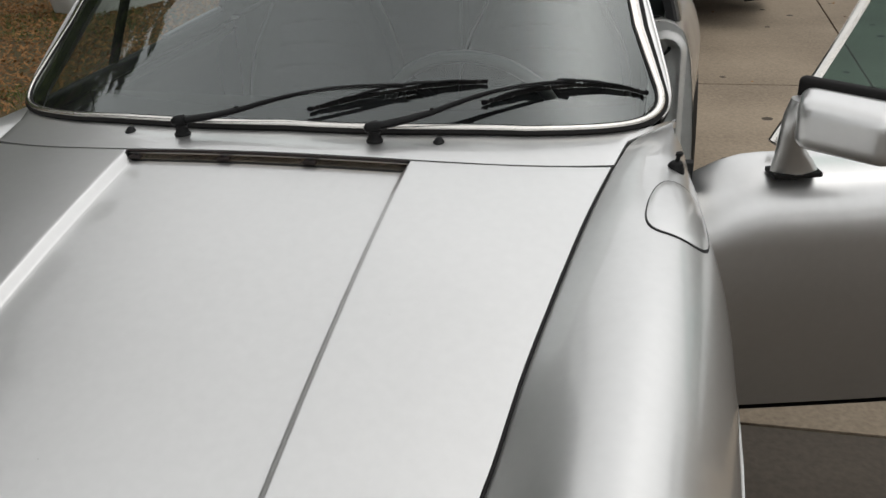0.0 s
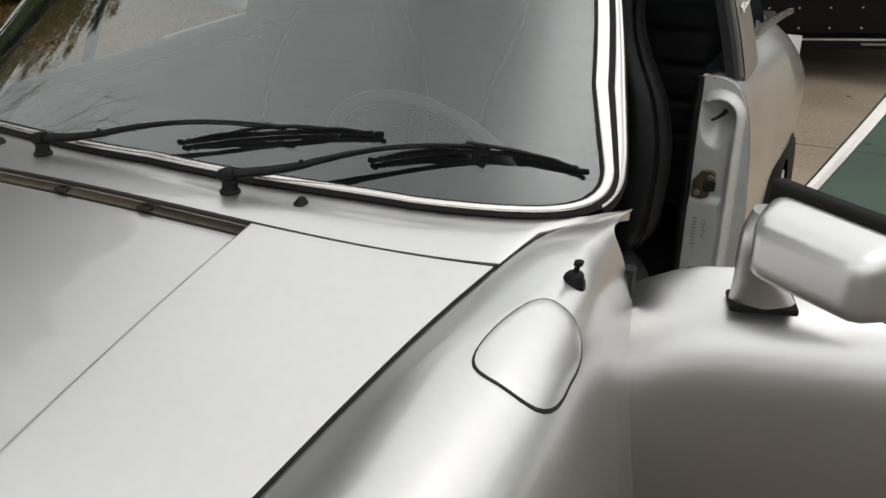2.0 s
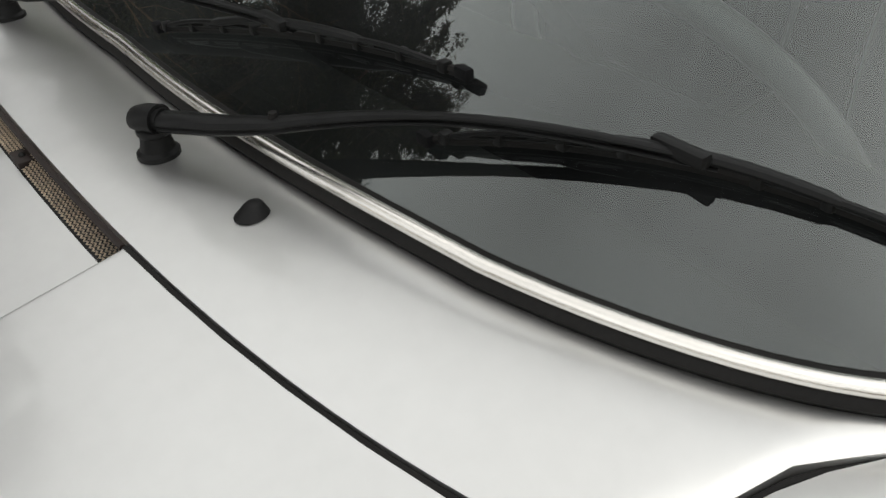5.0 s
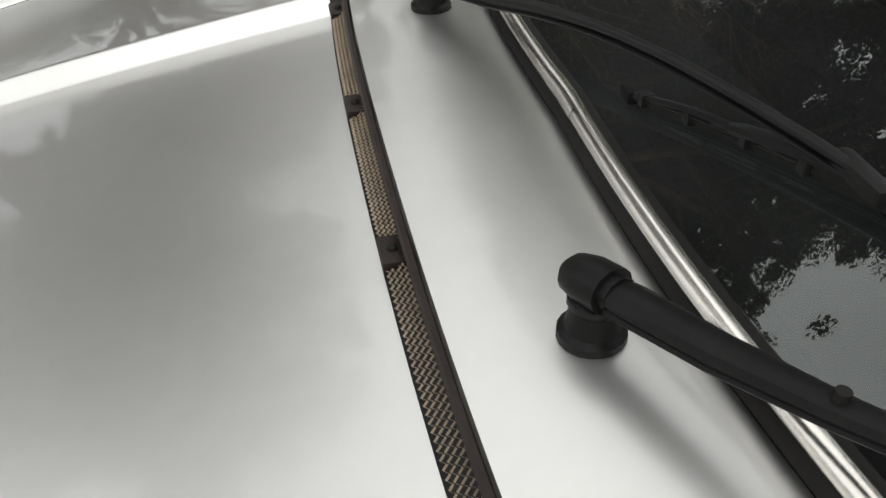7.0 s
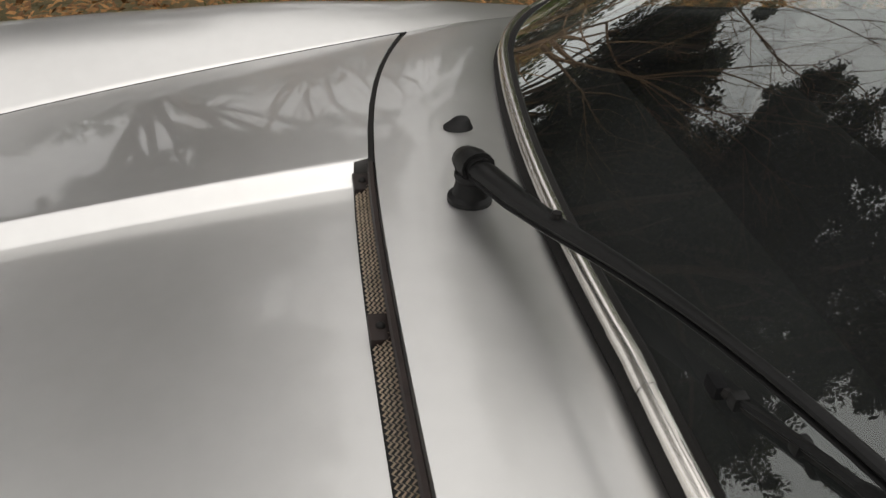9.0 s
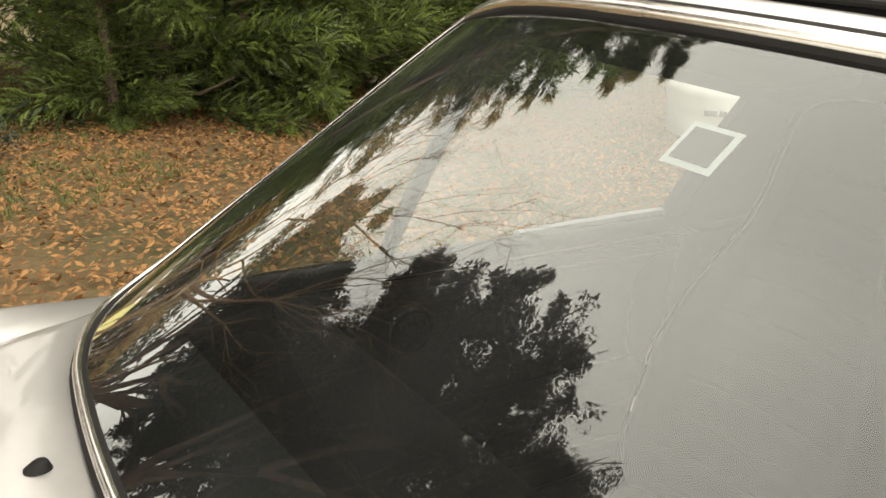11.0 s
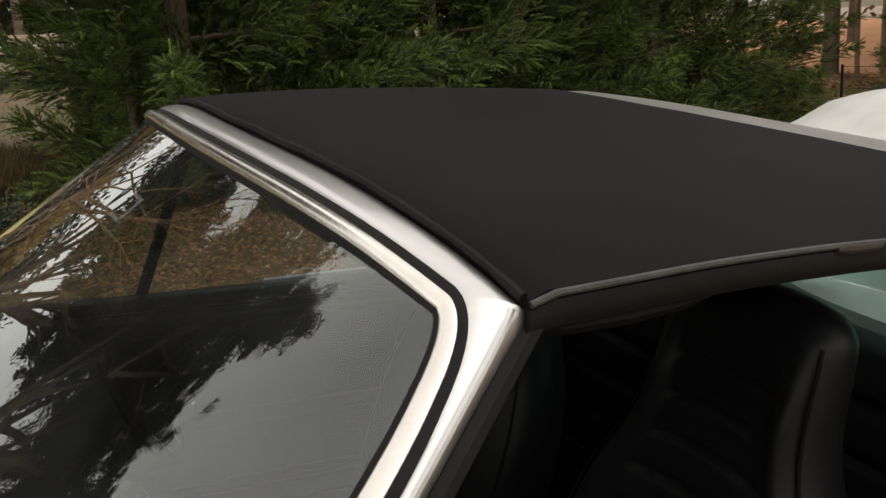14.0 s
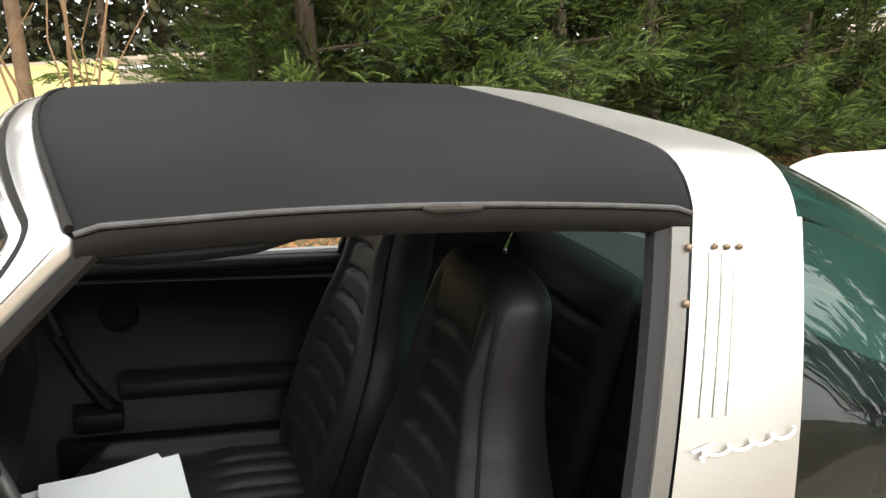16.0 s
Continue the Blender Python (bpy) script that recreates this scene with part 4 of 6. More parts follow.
door_mirror((0.909, -0.042, 0.850), 16, -27, 1)

# ---- scuttle fittings: vent grille, wipers, nozzles, aerial ----
vent = empty("vent_grille", Matrix(), car)


def vent_y(x):
    return seam_y(x) - 0.0070


verts, faces = sheet(lambda x, v: (x, vent_y(x) - 0.008 + 0.016 * v, top_z(x, vent_y(x)) - 0.021 + 0.006 * v), lin(-0.262, 0.262, 40), lin(0, 1, 4), drop=(0, 0, -0.01))
obj("vent_tray", verts, faces, dark, vent, "dark brown vent tray")
BRACKETS = [-0.246, -0.069, 0.091, 0.268]
for k in range(3):
    x0, x1 = BRACKETS[k] + 0.006, BRACKETS[k + 1] - 0.008
    bm = bmesh.new()
    rows, cols = 5, 34
    for r in range(rows):
        for c in range(cols):
            x = x0 + (x1 - x0) * (c + (0.5 if r % 2 else 0)) / cols
            y = vent_y(x) - 0.0052 + 0.0100 * r / (rows - 1)
            z = top_z(x, y) - 0.0125 + 0.004 * r / (rows - 1)
            for sx in (-1, 1):
                a, b = Vector((x, y, z)), Vector((x + sx * (x1 - x0) / cols / 2, y + 0.0022, z + 0.0008))
                wv = Vector((0, 0.00045, -0.0005))
                vs4 = [bm.verts.new(p) for p in (a - wv, b - wv, b + wv, a + wv)]
                bm.faces.new(vs4)
    part("vent_mesh", bm, vent_wire, vent, "expanded metal mesh in the vent")
for x in BRACKETS[:3]:
    bm = bmesh.new()
    box(bm, (x, vent_y(x), top_z(x, vent_y(x)) - 0.0105), (0.024, 0.0130, 0.005), bevel=0.001)
    cl = part("vent_bracket", bm, vent_brown, vent, "dark brown vent bracket")
    bm = bmesh.new()
    bmesh.ops.create_icosphere(bm, subdivisions=2, radius=0.0030, matrix=Matrix.Translation((x, vent_y(x), top_z(x, vent_y(x)) - 0.0082)))
    part("bracket_rivet", bm, rubber, cl)
bm = bmesh.new()
tube(bm, [(x, seam_y(x) - 0.001, top_z(x, seam_y(x)) - 0.003) for x in lin(-0.262, 0.262, 30)], 0.0026, 6)
part("vent_lip", bm, vent_brown, vent, "brown rubber lip along the vent")
for side in (1, -1):
    bm = bmesh.new()
    tube(bm, [(side * x, seam_y(x), top_z(x, seam_y(x)) - 0.0045) for x in lin(0.262, 0.600, 24)], 0.0032, 6)
    part("bonnet_seal", bm, rubber, car, "black bonnet rear seal")


def wiper(px, py, tip_a, tip_b, sag):
    """A wiper at pivot (px, py) whose blade runs from tip_a to tip_b."""
    w = empty("wiper", Matrix(), car)
    z0 = top_z(px, py)
    bm = bmesh.new()
    prof = [(-0.003, 0.0150), (0.001, 0.0150), (0.003, 0.0122), (0.009, 0.0108), (0.013, 0.0104), (0.015, 0.0118), (0.018, 0.0118), (0.020, 0.009)]
    rings = [[bm.verts.new((px + r * math.cos(k * math.tau / 18), py + r * math.sin(k * math.tau / 18), z0 + h)) for k in range(18)] for h, r in prof]
    for r1, r2 in zip(rings, rings[1:]):
        for k in range(18):
            bm.faces.new((r1[k], r1[(k + 1) % 18], r2[(k + 1) % 18], r2[k]))
    bm.faces.new(rings[-1])
    part("wiper_post", bm, wiper_black, w, "black wiper spindle cover")
    a, b = Vector(tip_a), Vector(tip_b)
    up = Vector((0, -0.66, 0.75))

    def on(q, h):
        x = a.x + (b.x - a.x) * q
        y = a.y + (b.y - a.y) * q - sag * 4 * q * (1 - q)
        s = (y + 0.1504 - 0.0973 * x * x - 0.2425 * x**4) / (0.4331 - 0.0905 * x * x)
        return screen(x, s) + up * h

    head, end = Vector((px, py, z0 + 0.0245)), on(0.56, 0.0215)
    bm = bmesh.new()
    along = (end - head).normalized()
    hold = head + along * 0.105 + Vector((0, 0, 0.003))
    tube(bm, [head - along * 0.017, head - along * 0.013, head - along * 0.004, head + along * 0.008], [0.005, 0.0095, 0.0118, 0.0118], 14, flat=0.85)
    tube(bm, [head + along * 0.008, head + along * 0.012], 0.0092, 12, flat=0.8)
    part("arm_head", bm, wiper_black, w, "black rounded wiper arm head")
    bm = bmesh.new()
    lift = Vector((0, -0.006, 0.016))
    pts = [head + along * 0.012, head + along * 0.018, head + along * 0.06] + [hold + (end - hold) * q + lift * math.sin(q * math.pi) for q in lin(0, 1, 14)]
    for shift, thick in ((0.0, 0.62), (-0.004, 0.35)):
        tube(bm, [p + Vector((0, 0, shift)) for p in pts], [0.0092, 0.0098, 0.0088] + [0.0070 - 0.0036 * min(1, 2.2 * q) for q in lin(0, 1, 14)], 10, flat=thick)
    part("wiper_arm", bm, wiper_black, w, "black tapered wiper arm")
    bm = bmesh.new()
    bmesh.ops.create_cone(bm, cap_ends=True, segments=10, radius1=0.0034, radius2=0.0028, depth=0.004, matrix=Matrix.Translation(hold + Vector((0, 0, 0.0058))))
    part("arm_rivet", bm, rubber, w)
    # rubber lip, its metal spine, then a sprung frame: one main bridge, two yokes with open windows, four claws
    bm = bmesh.new()
    tube(bm, [on(q, 0.0045) for q in lin(0, 1, 26)], [0.0012] + [0.0024] * 24 + [0.0012], 6)
    tube(bm, [on(q, 0.0085) for q in lin(0, 1, 26)], 0.0026, 6)
    blade = part("wiper_blade", bm, rubber, w, "black rubber wiper blade")
    bm = bmesh.new()
    tube(bm, [on(q, 0.0135 + 0.0095 * math.sin((q - 0.22) / 0.56 * math.pi)) for q in lin(0.22, 0.78, 20)], [0.0026] * 2 + [0.0044] * 16 + [0.0026] * 2, 8, flat=0.7)
    part("blade_bridge", bm, wiper_black, blade, "black pressure frame")
    for c in (0.22, 0.78):
        for lift_ in (0, 1):
            bm = bmesh.new()
            tube(bm, [on(c + d, 0.0105 + (0.0062 if lift_ else 0.0010) * math.cos(d / 0.17 * math.pi / 2)) for d in lin(-0.17, 0.17, 14)], [0.0014] + [0.0025] * 12 + [0.0014], 6, flat=0.7)
            part("blade_yoke", bm, wiper_black, blade)
        for d in (-0.17, -0.06, 0.06, 0.17):
            bm = bmesh.new()
            box(bm, on(c + d, 0.0095), (0.007, 0.0075, 0.0075), bevel=0.0015)
            part("blade_claw", bm, wiper_black, blade)
    for c in (0.005, 0.995):
        bm = bmesh.new()
        box(bm, on(c, 0.0085), (0.012, 0.007, 0.008), bevel=0.002)
        part("end_cap", bm, plastic, blade, "ribbed plastic blade end")
    bm = bmesh.new()
    box(bm, on(0.5, 0.0240), (0.034, 0.009, 0.008), bevel=0.003)
    part("blade_clip", bm, wiper_black, blade)
    return w


wiper(0.187, -0.212, (0.363, -0.106, 0), (0.643, 0.020, 0), -0.003)
wiper(-0.183, -0.212, (0.045, -0.142, 0), (0.360, -0.071, 0), -0.003)

for side in (1, -1):
    bm = bmesh.new()
    x, y = side * 0.299, -0.199
    prof = [(0, 0.0098), (0.0012, 0.0102), (0.0022, 0.0096), (0.0042, 0.0080), (0.0074, 0.0060), (0.0092, 0.0042), (0.0100, 0.001)]
    rings = [[bm.verts.new((x + r * math.cos(k * math.tau / 16), y + (r * 1.15) * math.sin(k * math.tau / 16) + 0.3 * h, top_z(x, y) + h - 0.001)) for k in range(16)] for h, r in prof]
    for r1, r2 in zip(rings, rings[1:]):
        for k in range(16):
            bm.faces.new((r1[k], r1[(k + 1) % 16], r2[(k + 1) % 16], r2[k]))
    bm.faces.new(rings[-1])
    part("washer_nozzle", bm, wiper_black, car, "black washer nozzle")

bm = bmesh.new()
ax, ay = 0.697, -0.198
az = 0.899
prof = [(-0.014, 0.0195), (0.0, 0.0190), (0.010, 0.0155), (0.014, 0.0125), (0.017, 0.0120), (0.020, 0.0095), (0.022, 0.004), (0.030, 0.0035), (0.031, 0.006), (0.036, 0.0062), (0.038, 0.003)]
rings = [[bm.verts.new((ax + 0.25 * h + r * math.cos(k * math.tau / 16), ay + r * math.sin(k * math.tau / 16), az + h)) for k in range(16)] for h, r in prof]
for r1, r2 in zip(rings, rings[1:]):
    for k in range(16):
        bm.faces.new((r1[k], r1[(k + 1) % 16], r2[(k + 1) % 16], r2[k]))
bm.faces.new(rings[-1])
part("aerial_base", bm, wiper_black, car, "black retracted aerial base")

# labels behind the windscreen
def stuck(x, s, size, material, name, label, depth=-0.004):
    p = screen(x, s)
    ex = (screen(x + 1e-3, s) - p).normalized()
    ey = (screen(x, s + 1e-3) - p).normalized()
    nn = ex.cross(ey)
    verts = [p + nn * depth + ex * (sx * size[0] / 2) + ey * (sy * size[1] / 2) for sx, sy in ((-1, -1), (1, -1), (1, 1), (-1, 1))]
    verts += [v - nn * 0.0008 for v in verts]
    return obj(name, verts, [(0, 1, 2, 3), (7, 6, 5, 4), (0, 4, 5, 1), (1, 5, 6, 2), (2, 6, 7, 3), (3, 7, 4, 0)], material, car, label, smooth=False)
stuck(0.625, 0.52, (0.012, 0.045), paper, "vin_tag", "small white label at the windscreen's edge")

# ---- wheels ----
def wheel(x, y):
    w = empty("wheel", Matrix.Translation((x, y, 0.305)), car)
    side = 1 if x > 0 else -1
    bm = bmesh.new()
    prof = [(0.20, -0.085), (0.27, -0.095), (0.297, -0.08), (0.304, -0.05), (0.304, 0.05), (0.297, 0.08), (0.27, 0.095), (0.20, 0.085)]
    rings = [[bm.verts.new((h, r * math.cos(k * math.tau / 40), r * math.sin(k * math.tau / 40))) for k in range(40)] for r, h in prof]
    for r1, r2 in zip(rings, rings[1:]):
        for k in range(40):
            bm.faces.new((r1[k], r1[(k + 1) % 40], r2[(k + 1) % 40], r2[k]))
    part("tyre", bm, rubber, w, "black tyre")
    bm = bmesh.new()
    bmesh.ops.create_cone(bm, cap_ends=True, segments=32, radius1=0.2, radius2=0.2, depth=0.14, matrix=pose(0, 0, 0, 0, 90))
    rim = part("rim", bm, alloy, w, "alloy rim")
    for k in range(5):
        bm = bmesh.new()
        box(bm, (side * 0.075, 0.10 * math.cos(k * math.tau / 5), 0.10 * math.sin(k * math.tau / 5)), (0.02, 0.13, 0.05), turn=Matrix.Rotation(k * math.tau / 5, 3, "X"), bevel=0.008)
        part("spoke", bm, alloy, rim)


for x in (0.70, -0.70):
    wheel(x, -0.62)
    wheel(x * 0.995, 1.66)

# ---- cabin ----
verts, faces = sheet(lambda x, v: (x, 0.04 + 0.20 * v + 0.30 * x * x * (1 - v), 0.915 - 0.02 * x * x - 0.05 * v**3), lin(-0.62, 0.62, 24), lin(0, 1, 10), drop=(0, 0.02, -0.18))
obj("dashboard", verts, faces, plastic, car, "black padded dashboard")
wheel_c = Vector((0.27, 0.235, 0.835))
steer = empty("steering_wheel", Matrix.Translation(wheel_c) @ pose(0, 0, 0, -62, 0, 0), car)
bm = bmesh.new()
tube(bm, [(0.190 * math.cos(a), 0.190 * math.sin(a), 0) for a in lin(0, math.tau * 47 / 48, 48)], 0.013, 10, closed=True)
part("wheel_rim", bm, wheel_grey, steer, "black leather wheel rim, greyed by sky sheen in its colour")
bm = bmesh.new()
for a in (0.2, math.pi - 0.2, math.pi * 1.25, math.pi * 1.75):
    tube(bm, [(0.05 * math.cos(a), 0.05 * math.sin(a), -0.02), (0.18 * math.cos(a), 0.18 * math.sin(a), 0)], 0.011, 8)
part("wheel_spokes", bm, plastic, steer)
part("horn_pad", box(bmesh.new(), (0, 0, -0.01), (0.15, 0.11, 0.05), bevel=0.02), plastic, steer)
part("cabin_floor", box(bmesh.new(), (0, 0.9, 0.275), (1.36, 2.0, 0.03), bevel=0.01), carpet, car, "black carpeted cabin floor")
part("tunnel", box(bmesh.new(), (0, 0.75, 0.36), (0.20, 1.2, 0.16), bevel=0.05), carpet, car, "carpeted centre tunnel")
verts, faces = sheet(lambda x, z: (x, 1.62 + 0.1 * (z - 0.4), z), lin(-0.62, 0.62, 10), lin(0.29, 0.84, 8), drop=(0, 0.05, 0))
obj("rear_bulkhead", verts, faces, carpet, car)
part("parcel_shelf", box(bmesh.new(), (0, 1.80, 0.86), (1.20, 0.42, 0.04), bevel=0.015), carpet, car, "dark parcel shelf")
for side in (1, -1):
    part("cabin_side", box(bmesh.new(), (side * 0.640, 1.46, 0.60), (0.05, 0.90, 0.62), bevel=0.01), leather, car, "black cabin side trim")


def loft(rings_pts, close=True):
    bm = bmesh.new()
    rings = [[bm.verts.new(p) for p in ring] for ring in rings_pts]
    n = len(rings[0])
    for r1, r2 in zip(rings, rings[1:]):
        for k in range(n):
            bm.faces.new((r1[k], r1[(k + 1) % n], r2[(k + 1) % n], r2[k]))
    if close:
        bm.faces.new(rings[0][::-1])
        bm.faces.new(rings[-1])
    return bm


def oval(cx, cy, cz, a, b, n=28, power=3.2, flat="z"):
    out = []
    for k in range(n):
        t = k * math.tau / n
        c, s = math.cos(t), math.sin(t)
        r = (abs(c) ** power + abs(s) ** power) ** (-1 / power)
        out.append(Vector((cx + a * r * c, cy + b * r * s, cz)))
    return out


def seat(x, y, lean):
    """High-backed bucket seat: soft side bolsters round a middle with narrow stitched seams."""
    s = empty("seat", Matrix.Translation((x, y, 0.302)), car)
    tagged(s, "black leather high-backed seat with stitched pleats", "")

    def cushion_at(u, v):
        front = max(0.0, 1 - v / 0.40)
        px, py = 0.25 * u * (1 - 0.16 * front * front), -0.29 + 0.59 * v + 0.10 * abs(u) ** 3 * front * front
        edge = (1 - abs(u) ** 6) * (1 - abs(2 * v - 1) ** 8)
        roll = 0.034 * math.exp(-((abs(u) - 0.82) / 0.15) ** 2) * min(1, 6 * v)
        swell = 0.022 * math.exp(-((v - 0.16) / 0.15) ** 2) * (1 - u * u)
        on = max(0.0, min(1.0, 9 * (v - 0.54))) * min(1.0, 8 * (1 - v))
        pad = 0.011 * abs(math.cos(u / 0.62 * math.pi * 2.5)) ** 0.35 * on if abs(u) < 0.62 else 0
        return Vector((px, py, 0.124 + 0.070 * max(0, edge) ** 0.4 + roll + swell + pad))

    verts, faces = sheet(cushion_at, lin(-1, 1, 71), lin(0, 1, 44), drop=(0, 0, -0.13))
    part_ob = obj("cushion", verts, faces, leather, s, "black leather seat cushion with lengthwise pleats", sharp=70)

    def centre(h):
        return 0.285 + lean[0] + lean[1] * h - 0.10 * h * h, 0.17 + h

    rows = [(0.0, 0.195, 0.055), (0.05, 0.230, 0.072), (0.10, 0.246, 0.078), (0.26, 0.250, 0.076), (0.38, 0.222, 0.068), (0.49, 0.168, 0.058), (0.56, 0.146, 0.056), (0.64, 0.142, 0.056), (0.69, 0.138, 0.050), (0.715, 0.115, 0.038), (0.728, 0.07, 0.018)]
    rings = []
    for h in lin(0, 0.728, 120):
        half_w, thick = curve_at(rows, h)
        y, z = centre(h)
        ring = []
        for k in range(44):
            u = -1 + 2 * k / 43
            body = thick * max(0, 1 - abs(u) ** 5) ** 0.45
            roll = 0.026 * math.exp(-((abs(u) - 0.78) / 0.17) ** 2) * min(1, max(0, (0.70 - h) / 0.12))
            sag = h + 0.035 * u * u
            seam = 0
            if abs(u) < 0.60 and 0.04 < h < 0.66:
                f = (sag / 0.062) % 1.0
                seam = 0.011 * (1 - min(1, min(f, 1 - f) / 0.16)) ** 1.5 * min(1, (0.60 - abs(u)) / 0.06)
            seam += 0.006 * math.exp(-((abs(u) - 0.60) / 0.025) ** 2) * (1 if h < 0.68 else 0)
            ring.append(Vector((half_w * u, y - body - roll + seam, z)))
        for k in range(16):
            u = 1 - 2 * (k + 1) / 17
            # the rear of the shell stands upright while the face leans back
            deep = thick + 0.075 * max(0.0, 1 - h / 0.62)
            ring.append(Vector((half_w * u, y + deep * max(0, 1 - abs(u) ** 4) ** 0.5, z)))
        rings.append(ring)
    part("backrest", loft(rings), leather, s, "black leather backrest with built-in headrest", sharp=80)
    for sd in (-1, 1):
        bm = bmesh.new()
        pts = []
        for h in lin(0.03, 0.69, 24):
            half_w, thick = curve_at(rows, h)
            y, z = centre(h)
            pts.append((sd * half_w * 0.93, y - thick * 0.66 - 0.016, z))
        tube(bm, pts, 0.0028, 6)
        part("back_piping", bm, plastic, s, "stitched piping on the bolster")
    return s


seat(0.335, 0.52, (0.065, 0.20))
seat(-0.335, 0.585, (0.0, 0.30))
# rear seat backs: folding pads with long cross pleats
for side in (1, -1):
    rings = []
    for h in lin(0, 1, 64):
        z = 0.45 + 0.575 * h
        f = (z / 0.092) % 1.0
        groove = 0.012 * (1 - min(1, min(f, 1 - f) / 0.13)) ** 1.5 * (1 if h < 0.9 else 0)
        full = max(0.02, 1 - max(0.0, (h - 0.90) / 0.10) ** 2.5)
        ring = oval(side * 0.315, 1.35 + 0.10 * h, z, 0.303 * (0.90 + 0.10 * full), 0.062 * full ** 0.5, 40)
        rings.append([Vector((p.x, p.y + (groove if p.y < 1.35 + 0.10 * h and abs(p.x - side * 0.315) < 0.22 else 0), p.z)) for p in ring])
    part("rear_seat_back", loft(rings), leather, car, "black pleated rear seat backrest", sharp=75)
# padded shelf below the rear glass
verts, faces = sheet(lambda u, v: (0.60 * u * (1 - 0.12 * v), 1.46 + 0.62 * v - 0.12 * abs(u) ** 3 * v, 0.985 - 0.11 * v + 0.05 * abs(u) ** 3 + 0.012 * math.sin(v * math.pi)), lin(-1, 1, 31), lin(0, 1, 16), drop=(0, 0, -0.10))
obj("rear_shelf", verts, faces, grey_vinyl, car, "padded grey-green shelf below the rear glass", sharp=60)
# padded lining inside the far roll bar
verts, faces = sheet(lambda q, v: bar_at(-(0.60 + 0.40 * q), 0) + Vector((0.030 + 0.012 * math.sin(v * math.pi), -0.09 + 0.46 * v, -0.012)), lin(0, 1, 20), lin(0, 1, 10), drop=(-0.018, 0, 0))
obj("hoop_lining", verts, faces, leather, car, "black padded lining of the roll bar", sharp=60)
# door seal that sags from the roof's edge at the pillar's head
bm = bmesh.new()
tube(bm, [(0.520, 0.400, 1.268), (0.524, 0.455, 1.268), (0.527, 0.52, 1.272), (0.529, 0.585, 1.278), (0.532, 0.64, 1.290)], [0.010, 0.013, 0.014, 0.012, 0.005], 10, flat=0.8)
part("sagging_seal", bm, plastic, car, "loose sagging black seal under the roof's edge")
# belt buckle and belt webbing
bm = bmesh.new()
box(bm, (0.035, 0.98, 0.60), (0.02, 0.035, 0.06), bevel=0.005)
part("belt_buckle", bm, chrome, car, "bright seat belt buckle")
bm = bmesh.new()
tube(bm, [(0.05, 0.99, 0.36), (0.04, 0.985, 0.50), (0.035, 0.98, 0.58)], 0.008, 6)
part("buckle_stalk", bm, plastic, car)
# white-edged dark sticker inside the windscreen
stuck(-0.024, 0.809, (0.046, 0.043), paper, "sticker_edge", "white edge of a square sticker", -0.003)
stuck(-0.024, 0.809, (0.035, 0.032), sticker_dark, "sticker", "dark square sticker on the windscreen", -0.0015)
# sun visor edge above the far door
for side in (1, -1):
    part("sun_visor", box(bmesh.new(), (side * 0.27, 0.41, 1.288), (0.40, 0.12, 0.016), turn=Matrix.Rotation(radians(8), 3, "X"), bevel=0.006), leather, car, "black sun visor")
# headlining under the panel
verts, faces = sheet(lambda u, v: cap_at(u * 0.97, 0.02 + 0.96 * v) + Vector((0, 0, -0.030)), lin(-1, 1, 17), lin(0, 1, 10), drop=None)
obj("headlining", verts, faces, carpet, car, "black headlining")

# loose papers on the passenger seat
for k, (dx, dy, turn) in enumerate(((0, 0, 14), (0.02, 0.02, 4))):
    bm = bmesh.new()
    for i in range(7):
        for j in range(7):
            bm.verts.new((-0.108 + 0.216 * i / 6, -0.14 + 0.28 * j / 6, 0.006 * math.sin(i * 0.9 + k) + 0.010 * (j / 6) ** 2))
    bm.verts.ensure_lookup_table()
    for i in range(6):
        for j in range(6):
            bm.faces.new([bm.verts[a] for a in (i * 7 + j, (i + 1) * 7 + j, (i + 1) * 7 + j + 1, i * 7 + j + 1)])
    sheet_ob = part("paper_sheet", bm, paper, None, "white printed sheet lying on the black passenger seat")
    sheet_ob.matrix_basis = LEAN @ Matrix.Translation((-0.25 + dx, 0.40 + dy, 0.541 + 0.010 * k)) @ pose(0, 0, 0, 4, 0, turn)
    tagged(sheet_ob, "white printed sheet lying on the black passenger seat", "paper", "papers on the seat")


# ---- surroundings ----
def ground_mesh(name, xs, ys, material, lift, label):
    verts = [(x, y, ground_z(x, y) + far_rise(x, y) + lift + 0.012 * noise.noise(Vector((x * 0.7, y * 0.7, 0)))) for y in ys for x in xs]
    n = len(xs)
    faces = [(j * n + i, j * n + i + 1, (j + 1) * n + i + 1, (j + 1) * n + i) for j in range(len(ys) - 1) for i in range(n - 1)]
    ob = obj(name, verts, faces, material)
    return tagged(ob, label, "ground", kind="structure")


steps = [-400, -200, -100, -60, -40] + lin(-30, 30, 81) + [40, 60, 100, 200, 400]
ground_mesh("ground", steps, steps, turf, -0.03, "leaf-strewn autumn lawn with thin grass")

